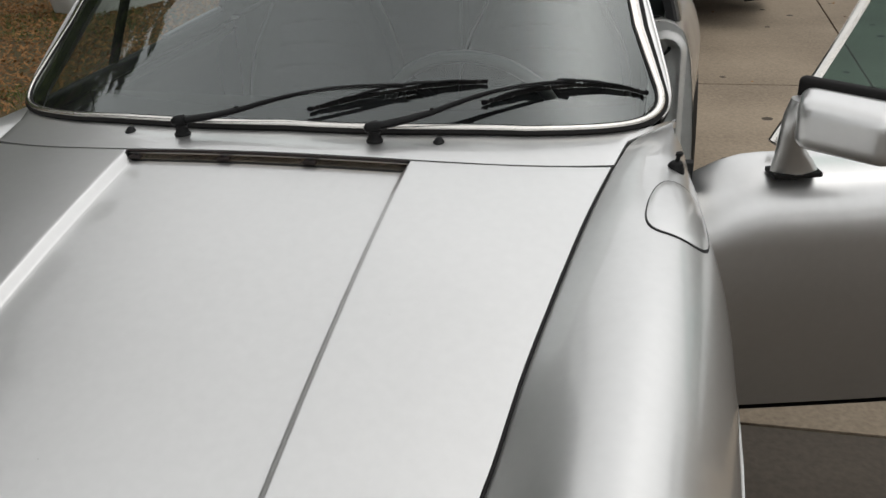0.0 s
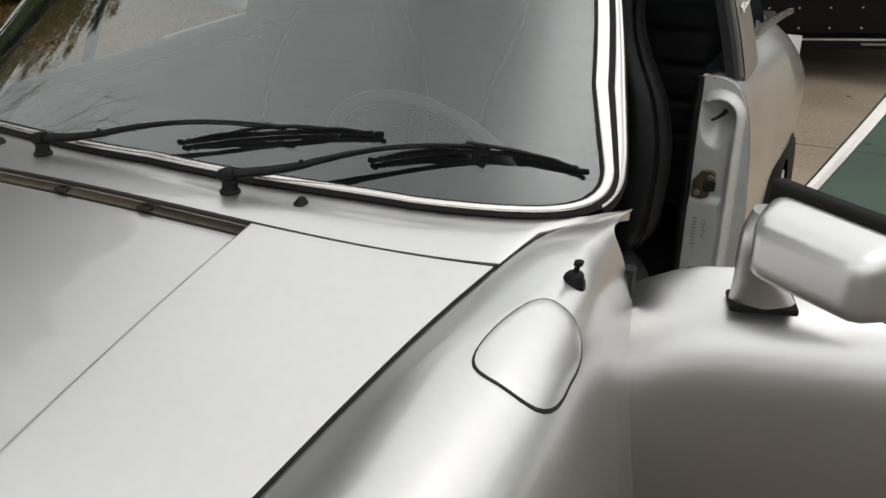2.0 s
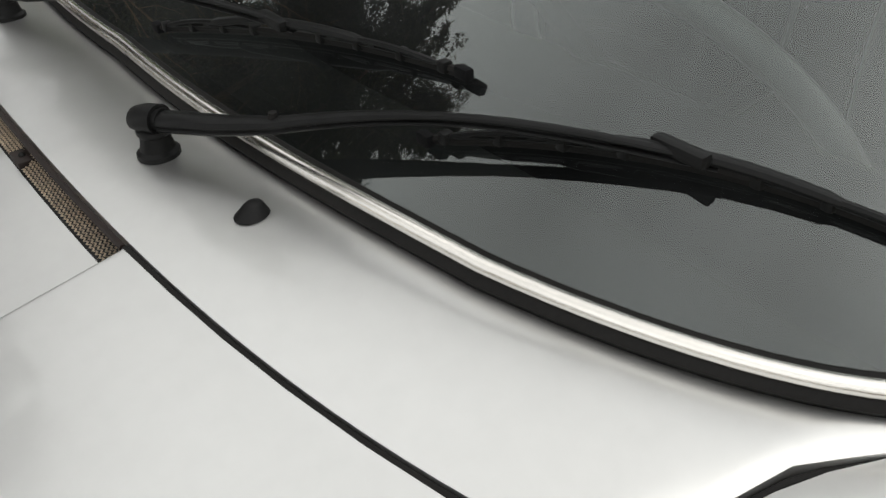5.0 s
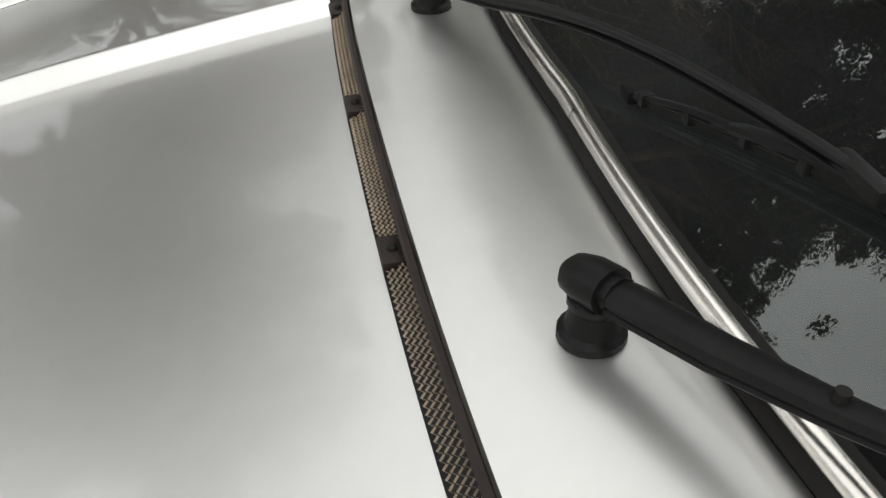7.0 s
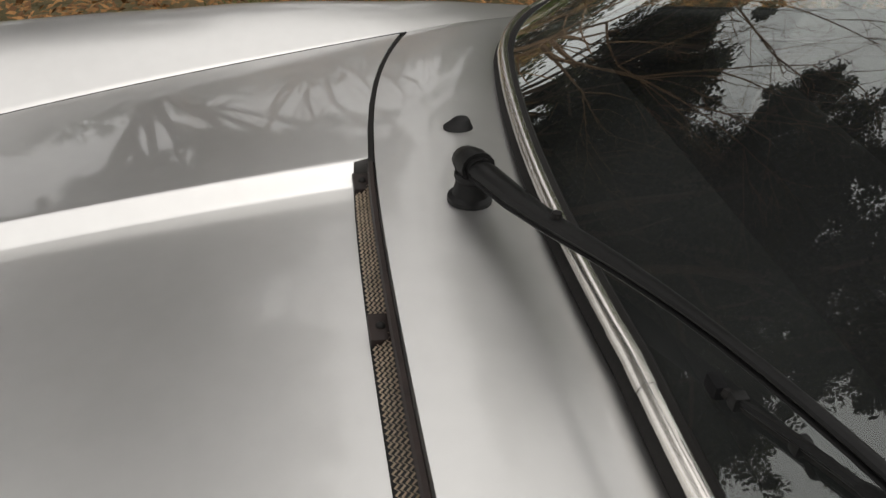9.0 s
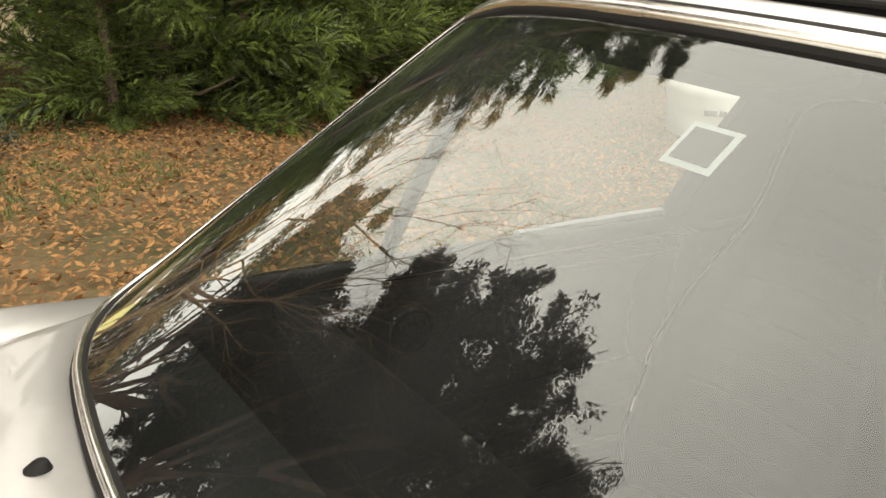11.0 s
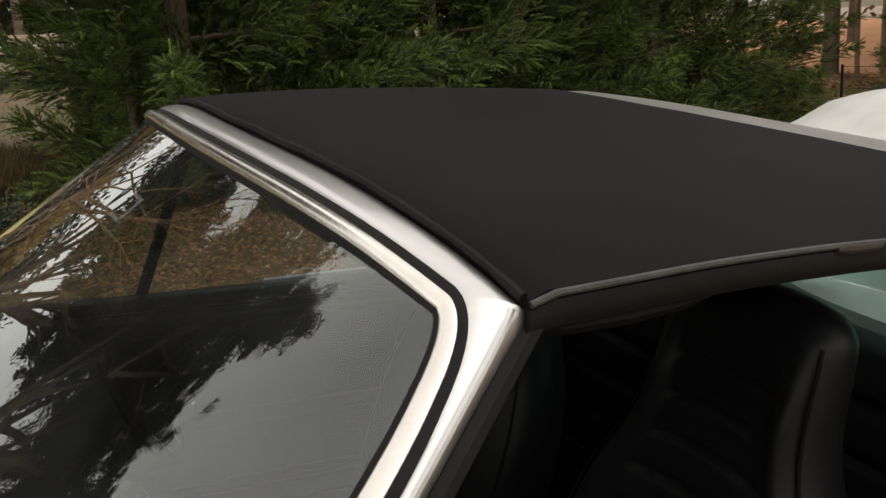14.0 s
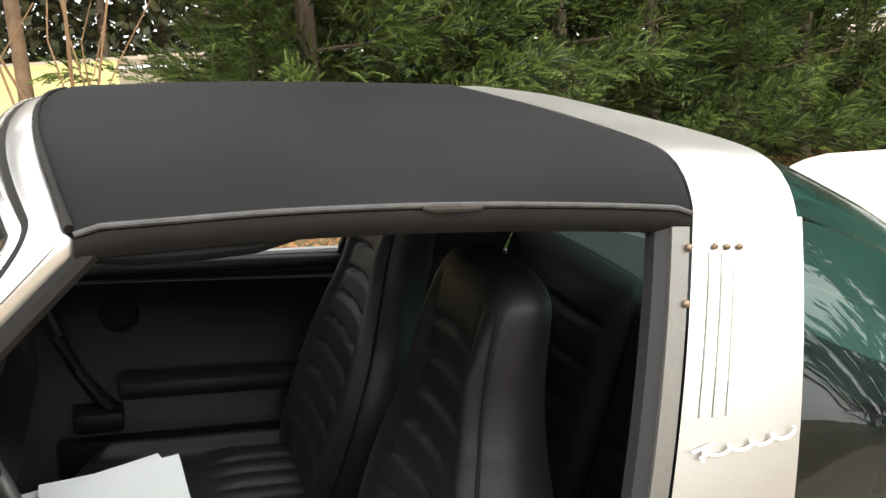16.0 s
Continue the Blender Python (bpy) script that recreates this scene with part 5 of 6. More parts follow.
# drive of cast slabs, each a little apart
slabs = empty("driveway")
tagged(slabs, "stained tan concrete driveway in cast slabs", "driveway", kind="structure")
XS, YS = [-1.35, 1.75, 4.9, 8.0], [-9.0, -5.9, -2.8, 0.35, 3.5, 6.65, 9.8, 13.0, 16.0]
for i in range(len(XS) - 1):
    for j in range(len(YS) - 1):
        g = 0.006
        us_, vs_ = lin(XS[i] + g, XS[i + 1] - g, 9), lin(YS[j] + g, YS[j + 1] - g, 9)
        verts, faces = sheet(lambda u, v: (u, v, ground_z(u, v) + 0.012 + 0.003 * noise.noise(Vector((u, v, 3)))), us_, vs_, drop=(0, 0, -0.08))
        # slabs towards the car's nose take the copy with shade in its colour
        obj("slab", verts, faces, shaded_concrete if YS[j] < 0 else concrete, slabs, sharp=30)


def scatter_leaves(name, count, area, size, material, label, flat=0.35, seed=1):
    rng = np.random.default_rng(seed)
    x0, x1, y0, y1 = area
    px, py = rng.uniform(x0, x1, count), rng.uniform(y0, y1, count)
    verts, faces = [], []
    for x, y in zip(px, py):
        a, s = rng.uniform(0, math.tau), size * rng.uniform(0.6, 1.4)
        d, e = Vector((math.cos(a), math.sin(a), rng.normal(0, flat))) * s, Vector((-math.sin(a), math.cos(a), rng.normal(0, flat))) * s * 0.55
        c = Vector((x, y, ground_z(x, y) + far_rise(x, y) + 0.004 + s * 0.2))
        k = len(verts)
        verts += [c - d, c - d * 0.2 + e, c + d, c - d * 0.2 - e, c + Vector((0, 0, s * 0.25))]
        faces += [(k, k + 1, k + 4), (k + 1, k + 2, k + 4), (k + 2, k + 3, k + 4), (k + 3, k, k + 4)]
    me = bpy.data.meshes.new(name)
    me.from_pydata(verts, [], faces)
    ob = finish(name, me, material, None, label, smooth=False)
    return tagged(ob, label, "leaves", kind="stuff")


scatter_leaves("fallen_leaves", 95000, (-9.5, -1.4, -5, 10), 0.019, fallen, "brown and orange fallen leaves on the lawn", seed=2)
scatter_leaves("far_fallen_leaves", 12000, (-22, -2, 10, 26), 0.07, fallen, "orange fallen leaves under the far trees", seed=3)
scatter_leaves("drive_leaves", 50, (-1.2, 5, 1.5, 9), 0.022, fallen, "few dry leaves on the drive", seed=4)


def grass(name, count, area, height, seed, patchy=0.05, material=grass_mat, label="sparse green and straw grass", wide=0.004):
    rng = np.random.default_rng(seed)
    verts, faces = [], []
    x0, x1, y0, y1 = area
    while count > 0:
        x, y = rng.uniform(x0, x1), rng.uniform(y0, y1)
        count -= 1
        if noise.noise(Vector((x * 0.6, y * 0.6, 5))) < patchy:
            continue
        z = ground_z(x, y) + far_rise(x, y) - 0.01
        for _ in range(5):
            a, h = rng.uniform(0, math.tau), height * rng.uniform(0.5, 1.3)
            lean = Vector((rng.normal(0, 0.4), rng.normal(0, 0.4), 1)) * h
            w = Vector((math.cos(a), math.sin(a), 0)) * wide
            c = Vector((x + rng.normal(0, 0.02), y + rng.normal(0, 0.02), z))
            k = len(verts)
            verts += [c - w, c + w, c + lean]
            faces.append((k, k + 1, k + 2))
    me = bpy.data.meshes.new(name)
    me.from_pydata(verts, [], faces)
    ob = finish(name, me, material, None, "", smooth=False)
    return tagged(ob, label, "grass", kind="stuff")


grass("lawn_grass", 16000, (-8, -1.4, -5, 9), 0.045, 5)
grass("dry_brush", 5200, (-9.4, -7.0, -2.6, 1.5), 0.34, 8, patchy=-0.6, material=brush_mat, label="low dry brown brush behind the lawn", wide=0.007)
grass("green_verge", 9000, (-13.6, -9.3, 13.2, 18.2), 0.06, 7, patchy=-0.5)
grass("far_lawn_grass", 9000, (-24, -8, -4, 24), 0.09, 6, patchy=-0.2)


def fronds(count, height, radius, seed, leaf=0.16):
    """Sprays of a cypress crown: flat feathery fans that point up and out."""
    rng = np.random.default_rng(seed)
    verts, faces = [], []
    plumes = max(30, count // 210)
    each = count // plumes
    axes = []
    for k in range(plumes):
        h, a = rng.uniform(0.0, 0.97) ** 1.15, rng.uniform(0, math.tau)
        out = Vector((math.cos(a), math.sin(a), 0))
        full = radius * (1 - h) ** 0.62 * min(1.0, 0.72 + 0.28 * h / 0.08)
        start = out * full * rng.uniform(0.22, 0.50) + Vector((0, 0, 0.02 + h * height))
        rise = Vector((rng.normal(0, 0.22), rng.normal(0, 0.22), rng.uniform(0.35, 1.0) if h > 0.1 else rng.uniform(-0.1, 0.45)))
        axes.append((start, (out + rise).normalized(), full * rng.uniform(0.50, 0.88) + 0.12))
    for k in range(plumes * each):
        start, axis, length = axes[k // each]
        if k % 6 == 0:
            # inner sprays that hide the trunk
            start, length = Vector((start.x * 0.25, start.y * 0.25, start.z)), length * 0.8
        q = rng.uniform(0, 1) ** 0.75
        off = Vector(rng.normal(0, 1, 3)).normalized()
        base = start + axis * length * q + off * (0.02 + 0.24 * length * (1 - q) ** 0.8 * rng.uniform(0.3, 1.0))
        d = (axis * rng.uniform(0.6, 1.1) + off * 0.65 + Vector((0, 0, 0.15))).normalized()
        size = leaf * rng.uniform(0.5, 1.4)
        side = d.cross(Vector((rng.normal(0, 0.5), rng.normal(0, 0.5), 1))).normalized()
        droop = Vector((0, 0, -0.35 * size))
        for q in range(9):
            f = q / 9
            sgn = 1 if q % 2 else -1
            stem = base + d * size * f * 1.7 + droop * f * f
            tip = stem + (d * 1.0 + side * sgn * 0.75 * (1 - 0.5 * f)) * size * (0.50 - 0.24 * f)
            wv = d.cross(side) * 0.008 + d * size * 0.062
            k = len(verts)
            if q == 0:
                root = k
                verts.append(stem)
                k += 1
            # all leaflets of a spray hang on one stem, so that it is one island
            verts += [stem, (stem + tip) / 2 + wv, tip, (stem + tip) / 2 - wv]
            faces += [(k, k + 1, k + 2), (k, k + 2, k + 3), (root, k, k + 1)]
            root = k
    return verts, faces


def raw(name, verts, faces, material, parent=None, label=""):
    me = bpy.data.meshes.new(name)
    me.from_pydata([tuple(v) for v in verts], [], faces)
    return finish(name, me, material, parent, label, smooth=False)


def cypress_tree(count, height, radius, seed, leaf=0.16):
    t = empty("cypress_tree")
    tagged(t, "tall dense green cypress with feathery sprays", "tree", "hedge of cypresses")
    bm = bmesh.new()
    tube(bm, [(0, 0, -0.3), (0.02, 0, height * 0.3), (0, 0.02, height * 0.96)], [0.11, 0.08, 0.01], 8)
    for k in range(22):
        h, a = 0.25 + height * 0.8 * k / 22, k * 2.4
        r = radius * (1 - h / height) ** 0.62 * 0.8
        tube(bm, [(0, 0, h), (r * 0.5 * math.cos(a), r * 0.5 * math.sin(a), h + 0.05), (r * math.cos(a), r * math.sin(a), h + 0.25)], [0.025, 0.015, 0.004], 5)
    part("trunk", bm, bark, t)
    v, f = fronds(count, height, radius, seed, leaf)
    raw("crown", v, f, cypress, t)
    return t


hedge_row = [(-7.35, 2.35, 1.0), (-7.7, 3.2, 1.05), (-8.0, 4.0, 1.0), (-8.45, 5.6, 1.08), (-8.8, 7.1, 0.98), (-9.05, 8.5, 1.02), (-9.4, 10.0, 1.0), (-9.8, 11.4, 0.97), (-10.3, 12.9, 1.0)]
hedge_row += [(x - 1.7, y + 0.6, s) for x, y, s in hedge_row[:-1:1]]
hedge_row += [(-6.95, 1.75, 0.40)]
first_a = cypress_tree(30000, 11.2, 1.9, 11, 0.088)
first_b = cypress_tree(30000, 10.2, 1.85, 12, 0.088)
for k, (x, y, s) in enumerate(hedge_row):
    m_ = Matrix.Translation((x, y, ground_z(x, y) - 0.05)) @ pose(0, 0, 0, 0, 0, 67 * k) @ Matrix.Diagonal((s, s, min(1, 0.8 * s + 0.2) if s > 0.9 else s * 0.75, 1))
    src = (first_a, first_b)[k % 2]
    if k < 2:
        src.matrix_basis = m_
    else:
        copy_thing(src, m_)


def branch(bm, base, d, length, radius, depth, rng, tips, sides=5):
    """A limb that forks; tips collects its ends."""
    mid = base + d * length * 0.5 + Vector((rng.normal(0, 0.05), rng.normal(0, 0.05), 0)) * length
    end = base + d * length + Vector((0, 0, 0.05 * length))
    tube(bm, [base, mid, end], [radius, radius * 0.8, radius * 0.6], sides)
    tips.append((mid, depth))
    tips.append((end, depth))
    if depth == 0:
        return
    for _ in range(3 if depth > 1 else 4):
        nd = (d + Vector((rng.normal(0, 0.55), rng.normal(0, 0.55), rng.normal(0.15, 0.35)))).normalized()
        branch(bm, end if rng.uniform() < 0.6 else mid, nd, length * rng.uniform(0.55, 0.85), radius * 0.55, depth - 1, rng, tips, 4)


def broad_tree(name, label, height, seed, leaves, leaf_material, leaf_size, spread, bark_m=bark, depth=4, group="", trunk=0.3, girth=0.022, clump=0.022, lobes=0):
    rng = np.random.default_rng(seed)
    t = empty(name)
    tagged(t, label, "tree", group)
    bm, tips = bmesh.new(), []
    foot = Vector((0, 0, -0.2))
    tube(bm, [foot, Vector((0, 0, height * trunk * 0.5)), Vector((0.05, 0, height * trunk))], [height * girth * 1.2, height * girth, height * girth * 0.9], 10)
    for k in range(6):
        a = k * math.tau / 6 + rng.uniform(0, 0.6)
        d = Vector((math.cos(a) * spread, math.sin(a) * spread, 1)).normalized()
        branch(bm, Vector((0.05, 0, height * trunk * rng.uniform(0.8, 1.0))), d, height * 0.22, height * girth * 0.5, depth, rng, tips)
    part("trunk", bm, bark_m, t)
    if leaves:
        ends = [p for p, dd in tips if dd <= 1]
        verts, faces = [], []
        # leaves hang in rounded clusters when lobes is given, else loosely about the twig ends
        hearts = []
        for _ in range(lobes):
            a, b = ends[rng.integers(len(ends))], ends[rng.integers(len(ends))]
            hearts.append((a.lerp(b, rng.uniform(0, 1) ** 3), height * clump * rng.uniform(0.5, 1.3)))
        for _ in range(leaves):
            if hearts:
                heart, reach = hearts[rng.integers(len(hearts))]
                c = heart + Vector(rng.normal(0, 1, 3)).normalized() * reach * rng.uniform(0, 1) ** 0.42
            else:
                c = ends[rng.integers(len(ends))] + Vector(rng.normal(0, height * clump, 3))
            a = Vector(rng.normal(0, 1, 3)).normalized() * leaf_size * rng.uniform(0.6, 1.3)
            b = a.cross(Vector(rng.normal(0, 1, 3))).normalized() * leaf_size * 0.5
            k = len(verts)
            verts += [c - a, c + b, c + a, c - b]
            faces.append((k, k + 1, k + 2, k + 3))
        raw("crown", verts, faces, leaf_material, t)
    return t


def plant(t, x, y, turn=0, lift=0.0):
    t.matrix_basis = Matrix.Translation((x, y, ground_z(x, y) + far_rise(x, y) + lift)) @ pose(0, 0, 0, 0, 0, turn)
    return t


# the leafy oak and the bare trees beyond the car's nose, seen mirrored in the glass
plant(broad_tree("oak_tree", "broad dark-leaved oak beyond the car's nose", 10.1, 21, 330000, oak_leaf, 0.036, 0.50, clump=0.019, lobes=3200), -7.3, -4.0, 0)
bare = broad_tree("bare_tree", "bare grey-brown tree with fine twigs", 8.5, 23, 0, None, 0, 0.7, pale_bark, depth=5, group="bare trees", girth=0.0085)
plant(bare, -8.2, -0.3)
plant(broad_tree("oak_tree", "smaller dark-leaved oak beyond the car's nose", 8.2, 27, 110000, oak_leaf, 0.044, 0.6, clump=0.028, lobes=700), -9.3, -2.3, 40)
# slender multi-stemmed trees at the hedge's end
def stems(seed, height):
    rng = np.random.default_rng(seed)
    t = empty("crepe_myrtle")
    tagged(t, "bare multi-stemmed crepe myrtle with tan bark", "tree", "crepe myrtles")
    for k in range(5):
        bm, tips = bmesh.new(), []
        a = k * math.tau / 5 + rng.uniform(0, 0.5)
        d = Vector((math.cos(a) * 0.28, math.sin(a) * 0.28, 1)).normalized()
        branch(bm, Vector((0.06 * math.cos(a), 0.06 * math.sin(a), -0.1)), d, height * 0.55, 0.015, 1, rng, tips, 6)
        part("stem", bm, tan_bark, t)
    return t


plant(stems(31, 3.2), -6.07, 0.05)
plant(stems(32, 3.0), -6.2, -0.85)


def low_bush(seed, wide, tall):
    """Dark ground-hugging bush: short leafy shoots that rise from one foot."""
    rng = np.random.default_rng(seed)
    t = empty("low_bush")
    tagged(t, "low dark green bush among fallen leaves", "bush", "low bushes")
    bm, verts, faces = bmesh.new(), [], []
    for k in range(46):
        a, q = rng.uniform(0, math.tau), rng.uniform(0.1, 1.0) ** 0.6
        end = Vector((wide * q * math.cos(a), wide * 0.7 * q * math.sin(a), tall * (1.05 - 0.7 * q * q) * rng.uniform(0.6, 1.1)))
        tube(bm, [(0, 0, -0.03), end * 0.5 + Vector((0, 0, 0.04)), end], [0.006, 0.004, 0.002], 4)
        for _ in range(42):
            f = rng.uniform(0.3, 1.05)
            c = end * f + Vector(rng.normal(0, 0.035, 3))
            d = (Vector(rng.normal(0, 1, 3)) + Vector((0, 0, 0.7))).normalized() * rng.uniform(0.018, 0.034)
            w = d.cross(Vector(rng.normal(0, 1, 3))).normalized() * 0.010
            n0 = len(verts)
            verts += [c, c + d * 0.5 + w, c + d, c + d * 0.5 - w]
            faces.append((n0, n0 + 1, n0 + 2, n0 + 3))
    part("twigs", bm, bark, t)
    raw("leaves", verts, faces, bush_leaf, t)
    return t


plant(low_bush(61, 0.62, 0.34), -5.25, -0.30)
plant(low_bush(62, 0.40, 0.22), -5.65, 0.45, 70)

# far wood beyond the hedge's end
woods = [broad_tree("wood_tree", "autumn tree at the wood's edge", 11, 41, 5000, autumn, 0.16, 0.6, bark, 3, "wood edge trees", 0.42, 0.018),
         broad_tree("wood_tree", "green-brown tree at the wood's edge", 12, 42, 6000, oak_leaf, 0.17, 0.6, bark, 3, "wood edge trees", 0.38, 0.018)]
rng = np.random.default_rng(8)
# the last fourteen spots are unseen trees, added to darken the car's reflections
spots = [(-14.9, 21.4), (-10.05, 20.6), (-12.1, 21.4), (-10.7, 22.2), (-9.1, 23.4), (-8.0, 22.0), (-6.9, 24.6), (-5.6, 22.4), (-4.0, 24.5), (-2.2, 23.0), (-11.4, 25.5), (-10, 30), (-7, 31), (-3.5, 30), (0, 28), (-15, 33), (-20.5, 30), (2.5, 31), (-18, 38), (5, 29), (-24, 38), (9, 33), (-47, -6), (-49, 0), (-46, 5), (-50, -12), (-48, -19), (-51, -26), (-47, -34), (-53, 3), (-54, -9), (-54, -22), (-18, -30), (-11, -33), (-4, -30), (3, -32), (10, -30), (17, -31), (23, -27), (29, -22), (33, -10), (35, -3), (33, 4), (36, 10), (33, 16), (31, 22)]
for k, (x, y) in enumerate(spots):
    m_ = Matrix.Translation((x, y, 2.0 if x < -40 else ground_z(x, y) + far_rise(x, y))) @ pose(0, 0, 0, 0, 0, 50 * k)
    if k < 2:
        woods[k].matrix_basis = m_
    else:
        copy_thing(woods[k % 2], m_)
# slim trunks between them
slim = broad_tree("slim_tree", "slim bare young tree at the wood's edge", 7, 45, 500, autumn, 0.09, 0.5, pale_bark, 2, "slim trees", 0.45, 0.008)
for k, (x, y) in enumerate([(-13.72, 20.9), (-12.77, 20.5), (-10.27, 18.7), (-10.8, 19.8), (-7.6, 19.6), (-8.8, 21.0), (-6.4, 20.4)]):
    m_ = Matrix.Translation((x, y, ground_z(x, y) + far_rise(x, y))) @ pose(0, 0, 0, 0, 3 * (k % 3) - 3, 50 * k)
    if k:
        copy_thing(slim, m_)
    else:
        slim.matrix_basis = m_
# dark undergrowth behind them
rng = np.random.default_rng(9)
verts, faces = [], []
for _ in range(9000):
    x, y = rng.uniform(-11, 22), rng.uniform(27, 40)
    c = Vector((x, y, ground_z(x, y) + far_rise(x, y) + rng.uniform(0, 1) ** 1.5 * 6))
    a = Vector(rng.normal(0, 1, 3)).normalized() * 0.35
    b = a.cross(Vector(rng.normal(0, 1, 3))).normalized() * 0.2
    k = len(verts)
    verts += [c - a, c + b, c + a, c - b]
    faces.append((k, k + 1, k + 2, k + 3))
tagged(raw("undergrowth", verts, faces, oak_leaf), "dark undergrowth of the far wood", "bushes", kind="stuff")
rng = np.random.default_rng(19)
verts, faces = [], []
for _ in range(5200):
    x, y = rng.uniform(-16.5, 6), rng.uniform(20.5, 32)
    h = rng.uniform(1.3 if x < -9 else 0.5, 5.5)
    if noise.noise(Vector((x * 0.5, y * 0.5, h * 0.6))) < 0.02:
        continue
    c = Vector((x, y, ground_z(x, y) + far_rise(x, y) + h))
    a = Vector(rng.normal(0, 1, 3)).normalized() * 0.13
    b = a.cross(Vector(rng.normal(0, 1, 3))).normalized() * 0.08
    k = len(verts)
    verts += [c - a, c + b, c + a, c - b]
    faces.append((k, k + 1, k + 2, k + 3))
tagged(raw("autumn_branches", verts, faces, autumn), "yellow autumn leaves hanging between the far trunks", "leaves", kind="stuff")
rng = np.random.default_rng(29)
verts, faces = [], []
for _ in range(42000):
    x, y = rng.uniform(-62, -46.5), rng.uniform(-45, 12)
    c = Vector((x, y, 2.0 + rng.uniform(0, 1) ** 1.2 * 13))
    a = Vector(rng.normal(0, 1, 3)).normalized() * 0.30
    b = a.cross(Vector(rng.normal(0, 1, 3))).normalized() * 0.19
    k = len(verts)
    verts += [c - a, c + b, c + a, c - b]
    faces.append((k, k + 1, k + 2, k + 3))
tagged(raw("far_wood", verts, faces, oak_leaf), "dark wood beyond the far road", "wood", kind="stuff")
# bare orange bank and a strip of road beyond
verts, faces = sheet(lambda x, v: (x - 6 * v, 21.7 - 0.15 * (x + 14) + 18 * v, ground_z(x, 30) + far_rise(x, 22) + 0.02 + 1.0 * v), lin(-34, -12.2, 14), lin(0, 1, 6), drop=(0, 0, -0.6))
tagged(obj("dirt_bank", verts, faces, dirt), "bare orange earth bank", "bank", kind="structure")
verts, faces = sheet(lambda x, v: (x, 41.5 - 0.1 * (x + 26) + 6 * v, ground_z(x, 30) + far_rise(x, 22) + 1.05 + 0.4 * v), lin(-60, -12, 14), lin(0, 1, 4), drop=(0, 0, -0.05))
tagged(obj("road", verts, faces, concrete), "pale road beyond the bank", "road", kind="structure")
verts, faces = sheet(lambda v, y: (-40 - 4 * v, y, 2.05 + 0.2 * v), lin(0, 1, 4), lin(-60, 8, 14), drop=(0, 0, -0.3))
tagged(obj("side_road", verts, faces, concrete), "pale road across the lawn", "road", kind="structure")
verts, faces = sheet(lambda v, y: (-13 - 26.9 * v, y, ground_z(-13, y) + far_rise(-13, y) + 0.012 + (2.03 - ground_z(-13, y)) * v ** 1.6), lin(0, 1, 14), lin(-60, 0.5, 30), drop=(0, 0, -0.4))
tagged(obj("far_lawn", verts, faces, straw), "sunlit straw-coloured lawn rising to the road", "lawn", kind="structure")
# young conifers in mulch rings
young = cypress_tree(420, 1.7, 0.42, 14, 0.11)
tagged(young, "young green conifer in a ring of dark mulch", "tree", "young conifers")
mulch = mat("mulch", (0.03, 0.02, 0.015), 0.95, var=0.4, scale=20, bump=0.6, dist=0.02)
for k, (x, y) in enumerate([(-11.15, 18.6), (-9.0, 18.5), (-7.3, 18.4), (-6.2, 17.7)]):
    m_ = Matrix.Translation((x, y, ground_z(x, y) + far_rise(x, y))) @ pose(0, 0, 0, 0, 0, 80 * k)
    if k:
        copy_thing(young, m_)
    else:
        young.matrix_basis = m_
    bm = bmesh.new()
    bmesh.ops.create_cone(bm, cap_ends=True, segments=24, radius1=0.7, radius2=0.35, depth=0.12, matrix=Matrix.Translation((x, y, ground_z(x, y) + far_rise(x, y) + 0.03)))
    ob = part("mulch_ring", bm, mulch, None)
    tagged(ob, "ring of dark mulch round a young conifer", "mulch", "mulch rings")
# fence of thin posts and wires
fence = empty("wire_fence")
tagged(fence, "thin black wire fence on metal posts", "fence")
ends = []
for k in range(9):
    x, y = -11.08 + 2.2 * k, 16.75 + 0.25 * k
    z = ground_z(x, y) + far_rise(x, y)
    part("post", tube(bmesh.new(), [(x, y, z - 0.2), (x, y, z + 0.68)], 0.028, 6), rubber, fence)
    ends.append((x, y, z))
for h in (0.2, 0.42, 0.64):
    part("wire", tube(bmesh.new(), [(x, y, z + h) for x, y, z in ends], 0.004, 4), rubber, fence)

# low garden canopy: paired thin posts under a sagging black net
canopy = empty("garden_canopy")
tagged(canopy, "black sagging net canopy on paired thin posts", "canopy")
for px, py in ((-12.7, 20.9), (-11.8, 21.0), (-10.4, 21.2), (-10.6, 23.0), (-13.2, 23.0)):
    z = ground_z(px, py) + far_rise(px, py)
    for off in (-0.05, 0.05):
        part("post", tube(bmesh.new(), [(px + off, py, z - 0.1), (px + off, py, z + 1.25)], 0.02, 6), rubber, canopy)
verts, faces = sheet(lambda u, v: (-12.9 + 2.6 * u - 0.4 * v, 20.8 + 0.4 * u + 2.2 * v, 0.80 - 0.12 * math.sin(u * math.pi * 3) ** 2 + 0.30 * v), lin(0, 1, 30), lin(0, 1, 8), drop=(0, 0, -0.06))
obj("net", verts, faces, rubber, canopy, "sagging black net")

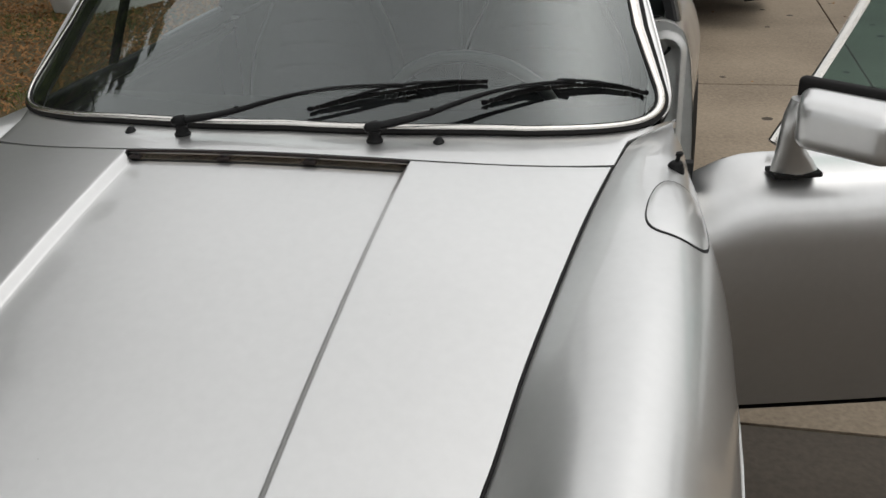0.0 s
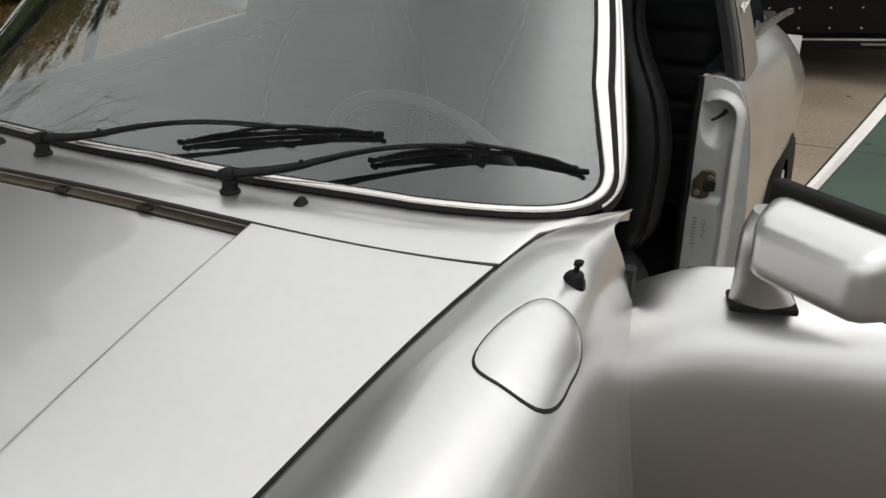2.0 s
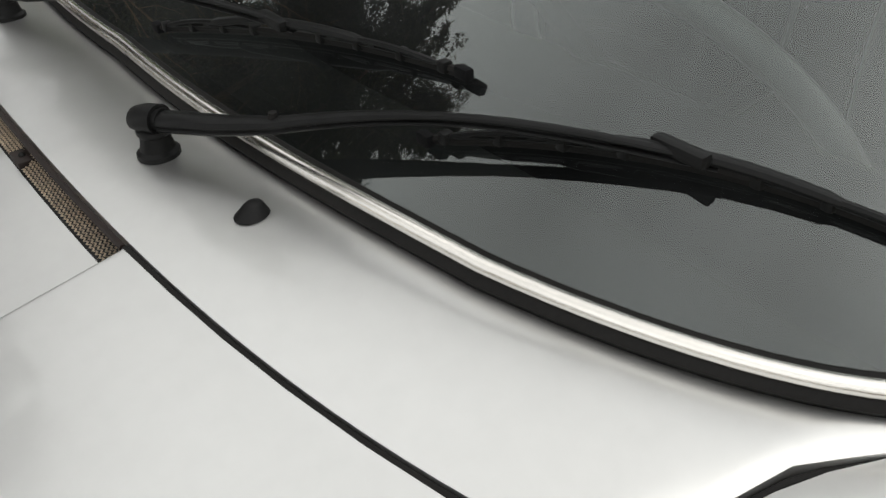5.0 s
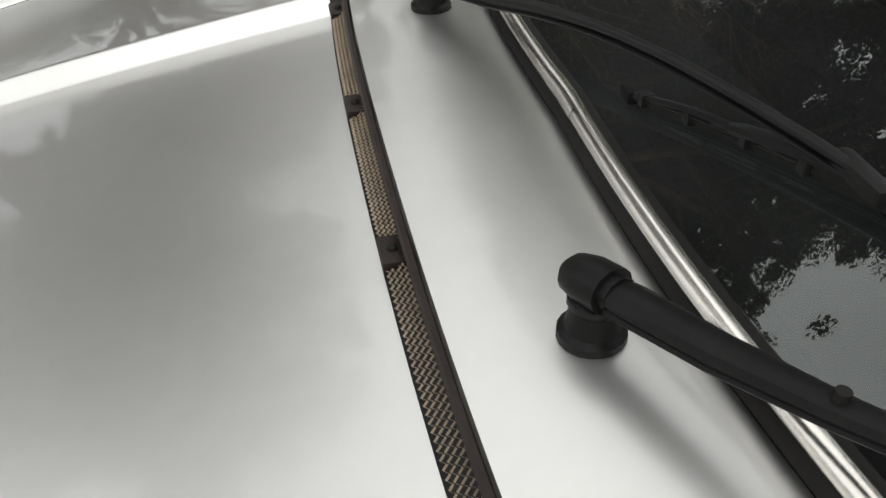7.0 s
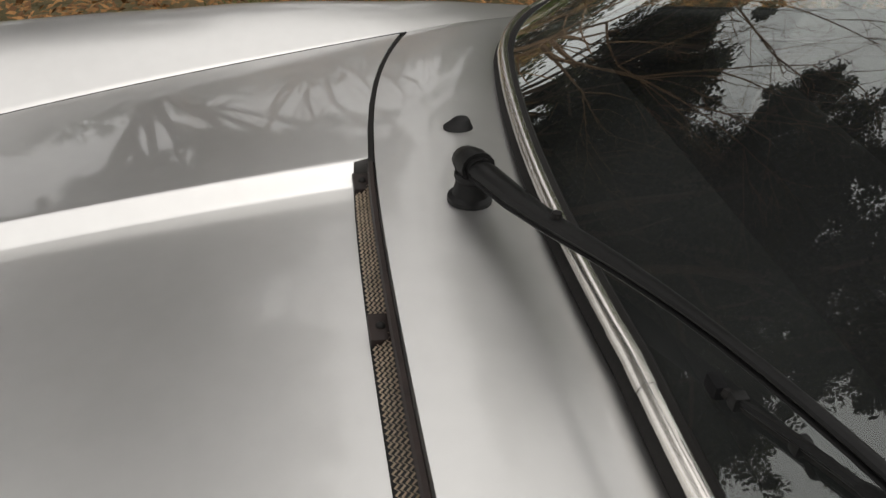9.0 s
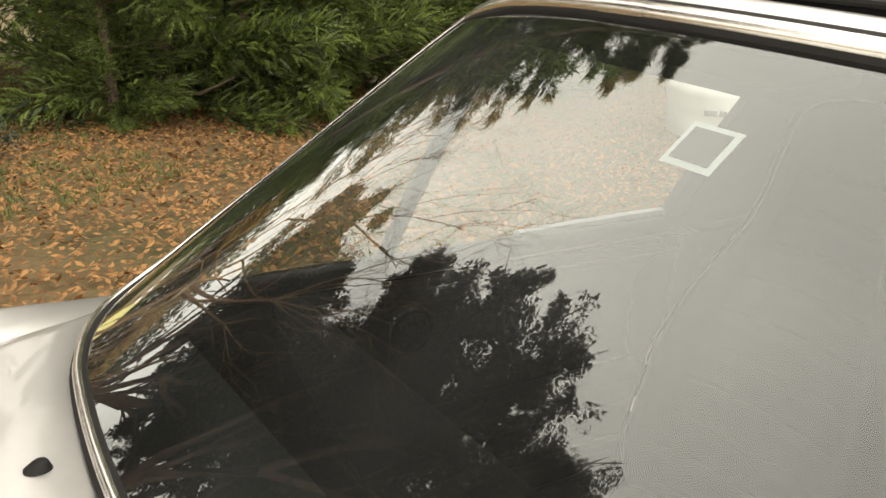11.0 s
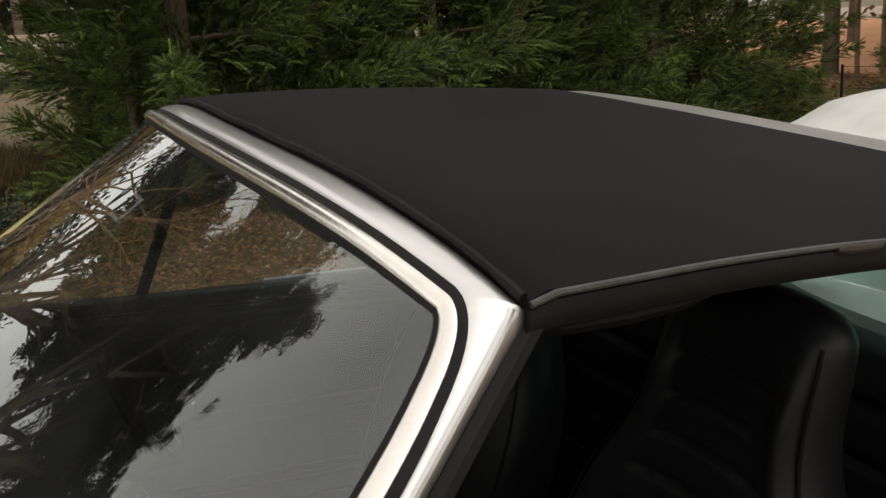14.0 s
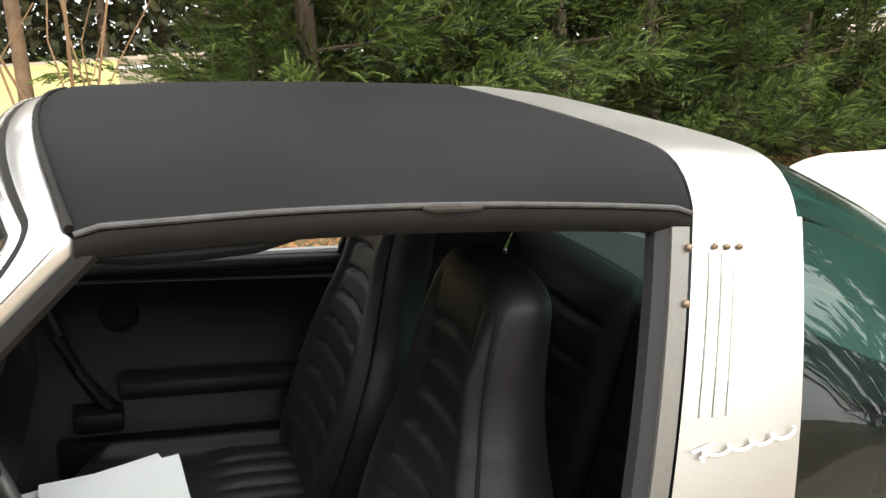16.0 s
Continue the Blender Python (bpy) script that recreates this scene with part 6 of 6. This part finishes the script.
# ---- covered car beside ----
def covered_car(x, y, turn):
    c = empty("covered_car", Matrix.Translation((x, y, ground_z(x, y))) @ pose(0, 0, 0, 0, 0, turn))
    tagged(c, "car under a wrinkled white fabric cover", "car")

    def at(k, v):
        a = k / 48 * math.tau
        ca, sa = math.cos(a), math.sin(a)
        r = (abs(ca) ** 3.6 + abs(sa) ** 3.6) ** (-1 / 3.6)
        lx, ly = 0.84 * r * ca, 2.12 * r * sa
        h = v
        shrink = 1 - max(0, h - 0.55) ** 1.6 * 1.1
        body_top = 0.80 + 0.42 * math.exp(-((ly * shrink - 0.15) / 0.95) ** 4)
        z = 0.10 + (body_top - 0.10) * min(1, h / 0.85) ** 0.9
        if h > 0.85:
            shrink *= 1 - (h - 0.85) / 0.15
        yy = ly * shrink
        body_top = 0.80 + 0.44 * math.exp(-((yy - 0.15) / 0.95) ** 4) - 0.10 * (lx * shrink / 0.8) ** 2
        z = min(z, body_top) if h <= 0.85 else body_top
        wr = 0.022 * noise.noise(Vector((lx * 2.2, yy * 2.2, z * 5))) + 0.022 * abs(noise.noise(Vector((a * 7, z * 1.3, 1)))) + 0.010 * noise.noise(Vector((lx * 7, yy * 7, z * 7)))
        return Vector((lx * shrink * (1 + wr), 1.128 * yy * (1 + wr * 0.5), 0.90 * z + wr * 0.7))

    verts = [at(k, v) for v in lin(0, 1, 34) for k in range(48)]
    faces = [(j * 48 + k, j * 48 + (k + 1) % 48, (j + 1) * 48 + (k + 1) % 48, (j + 1) * 48 + k) for j in range(33) for k in range(48)]
    obj("cover", verts, faces, cover_cloth, c, "wrinkled white fabric cover", sharp=60)
    for sx in (1, -1):
        for wy in (-1.35, 1.25):
            bm = bmesh.new()
            bmesh.ops.create_cone(bm, cap_ends=True, segments=28, radius1=0.30, radius2=0.30, depth=0.19, matrix=Matrix.Translation((sx * 0.62, wy, 0.30)) @ pose(0, 0, 0, 0, 90))
            part("wheel", bm, rubber, c)
    for k in range(5):
        hold = at(40 + 0.42 * k, 0.36) * 1.004
        part("cover_mark", box(bmesh.new(), hold, (0.05, 0.03, 0.045), turn=Matrix.Rotation(radians(20 + 4 * k), 3, "Z")), ink, c)
    return c


covered_car(-3.835, 8.209, -27.5)

# ---- enclosed trailer behind ----
TX, TY, TZ = 0.522, 6.305, -0.794
tr = empty("enclosed_trailer", Matrix.Translation((TX, TY, TZ)) @ Matrix.Scale(0.893, 4))
tagged(tr, "black enclosed cargo trailer with bright rear rail and red lights", "trailer")
part("trailer_box", box(bmesh.new(), (0, 0.5, 1.47), (2.05, 4.0, 2.0), bevel=0.02), trailer_black, tr, "black panelled trailer body")
part("rear_frame", box(bmesh.new(), (0, -1.535, 0.50), (2.06, 0.08, 0.07), bevel=0.01), trailer_black, tr)
part("bright_rail", box(bmesh.new(), (-0.02, -1.579, 0.535), (1.86, 0.012, 0.014), bevel=0.003), alloy, tr, "bright rail under the ramp door")
part("ramp_door", box(bmesh.new(), (-0.02, -1.515, 1.42), (1.84, 0.03, 1.72), bevel=0.01), trailer_black, tr)
for sx in (-1, 1):
    part("corner_post", box(bmesh.new(), (sx * 0.985, -1.525, 1.45), (0.09, 0.06, 1.95), bevel=0.015), trailer_black, tr)
    part("tail_light", box(bmesh.new(), (sx * 0.80, -1.538, 0.80), (0.11, 0.025, 0.075), bevel=0.008), red_lens, tr, "red tail light")
    part("side_marker", box(bmesh.new(), (sx * 0.985, -1.562, 0.56), (0.05, 0.015, 0.085), bevel=0.006), red_lens, tr, "red marker light")
    part("hinge", box(bmesh.new(), (sx * 0.5, -1.586, 0.505), (0.26, 0.02, 0.012), bevel=0.003), steel, tr)
    for wy in (-0.70, 0.05):
        bm = bmesh.new()
        bmesh.ops.create_cone(bm, cap_ends=True, segments=28, radius1=0.27, radius2=0.27, depth=0.2, matrix=Matrix.Translation((sx * 0.86, wy, 0.40)) @ pose(0, 0, 0, 0, 90))
        part("wheel", bm, rubber, tr)
for r in range(3):
    for k in range(9):
        bm = bmesh.new()
        bmesh.ops.create_icosphere(bm, subdivisions=1, radius=0.008, matrix=Matrix.Translation((-0.84 + 0.2 * k, -1.532, 0.60 + 0.14 * r)))
        part("rivet", bm, alloy, tr)
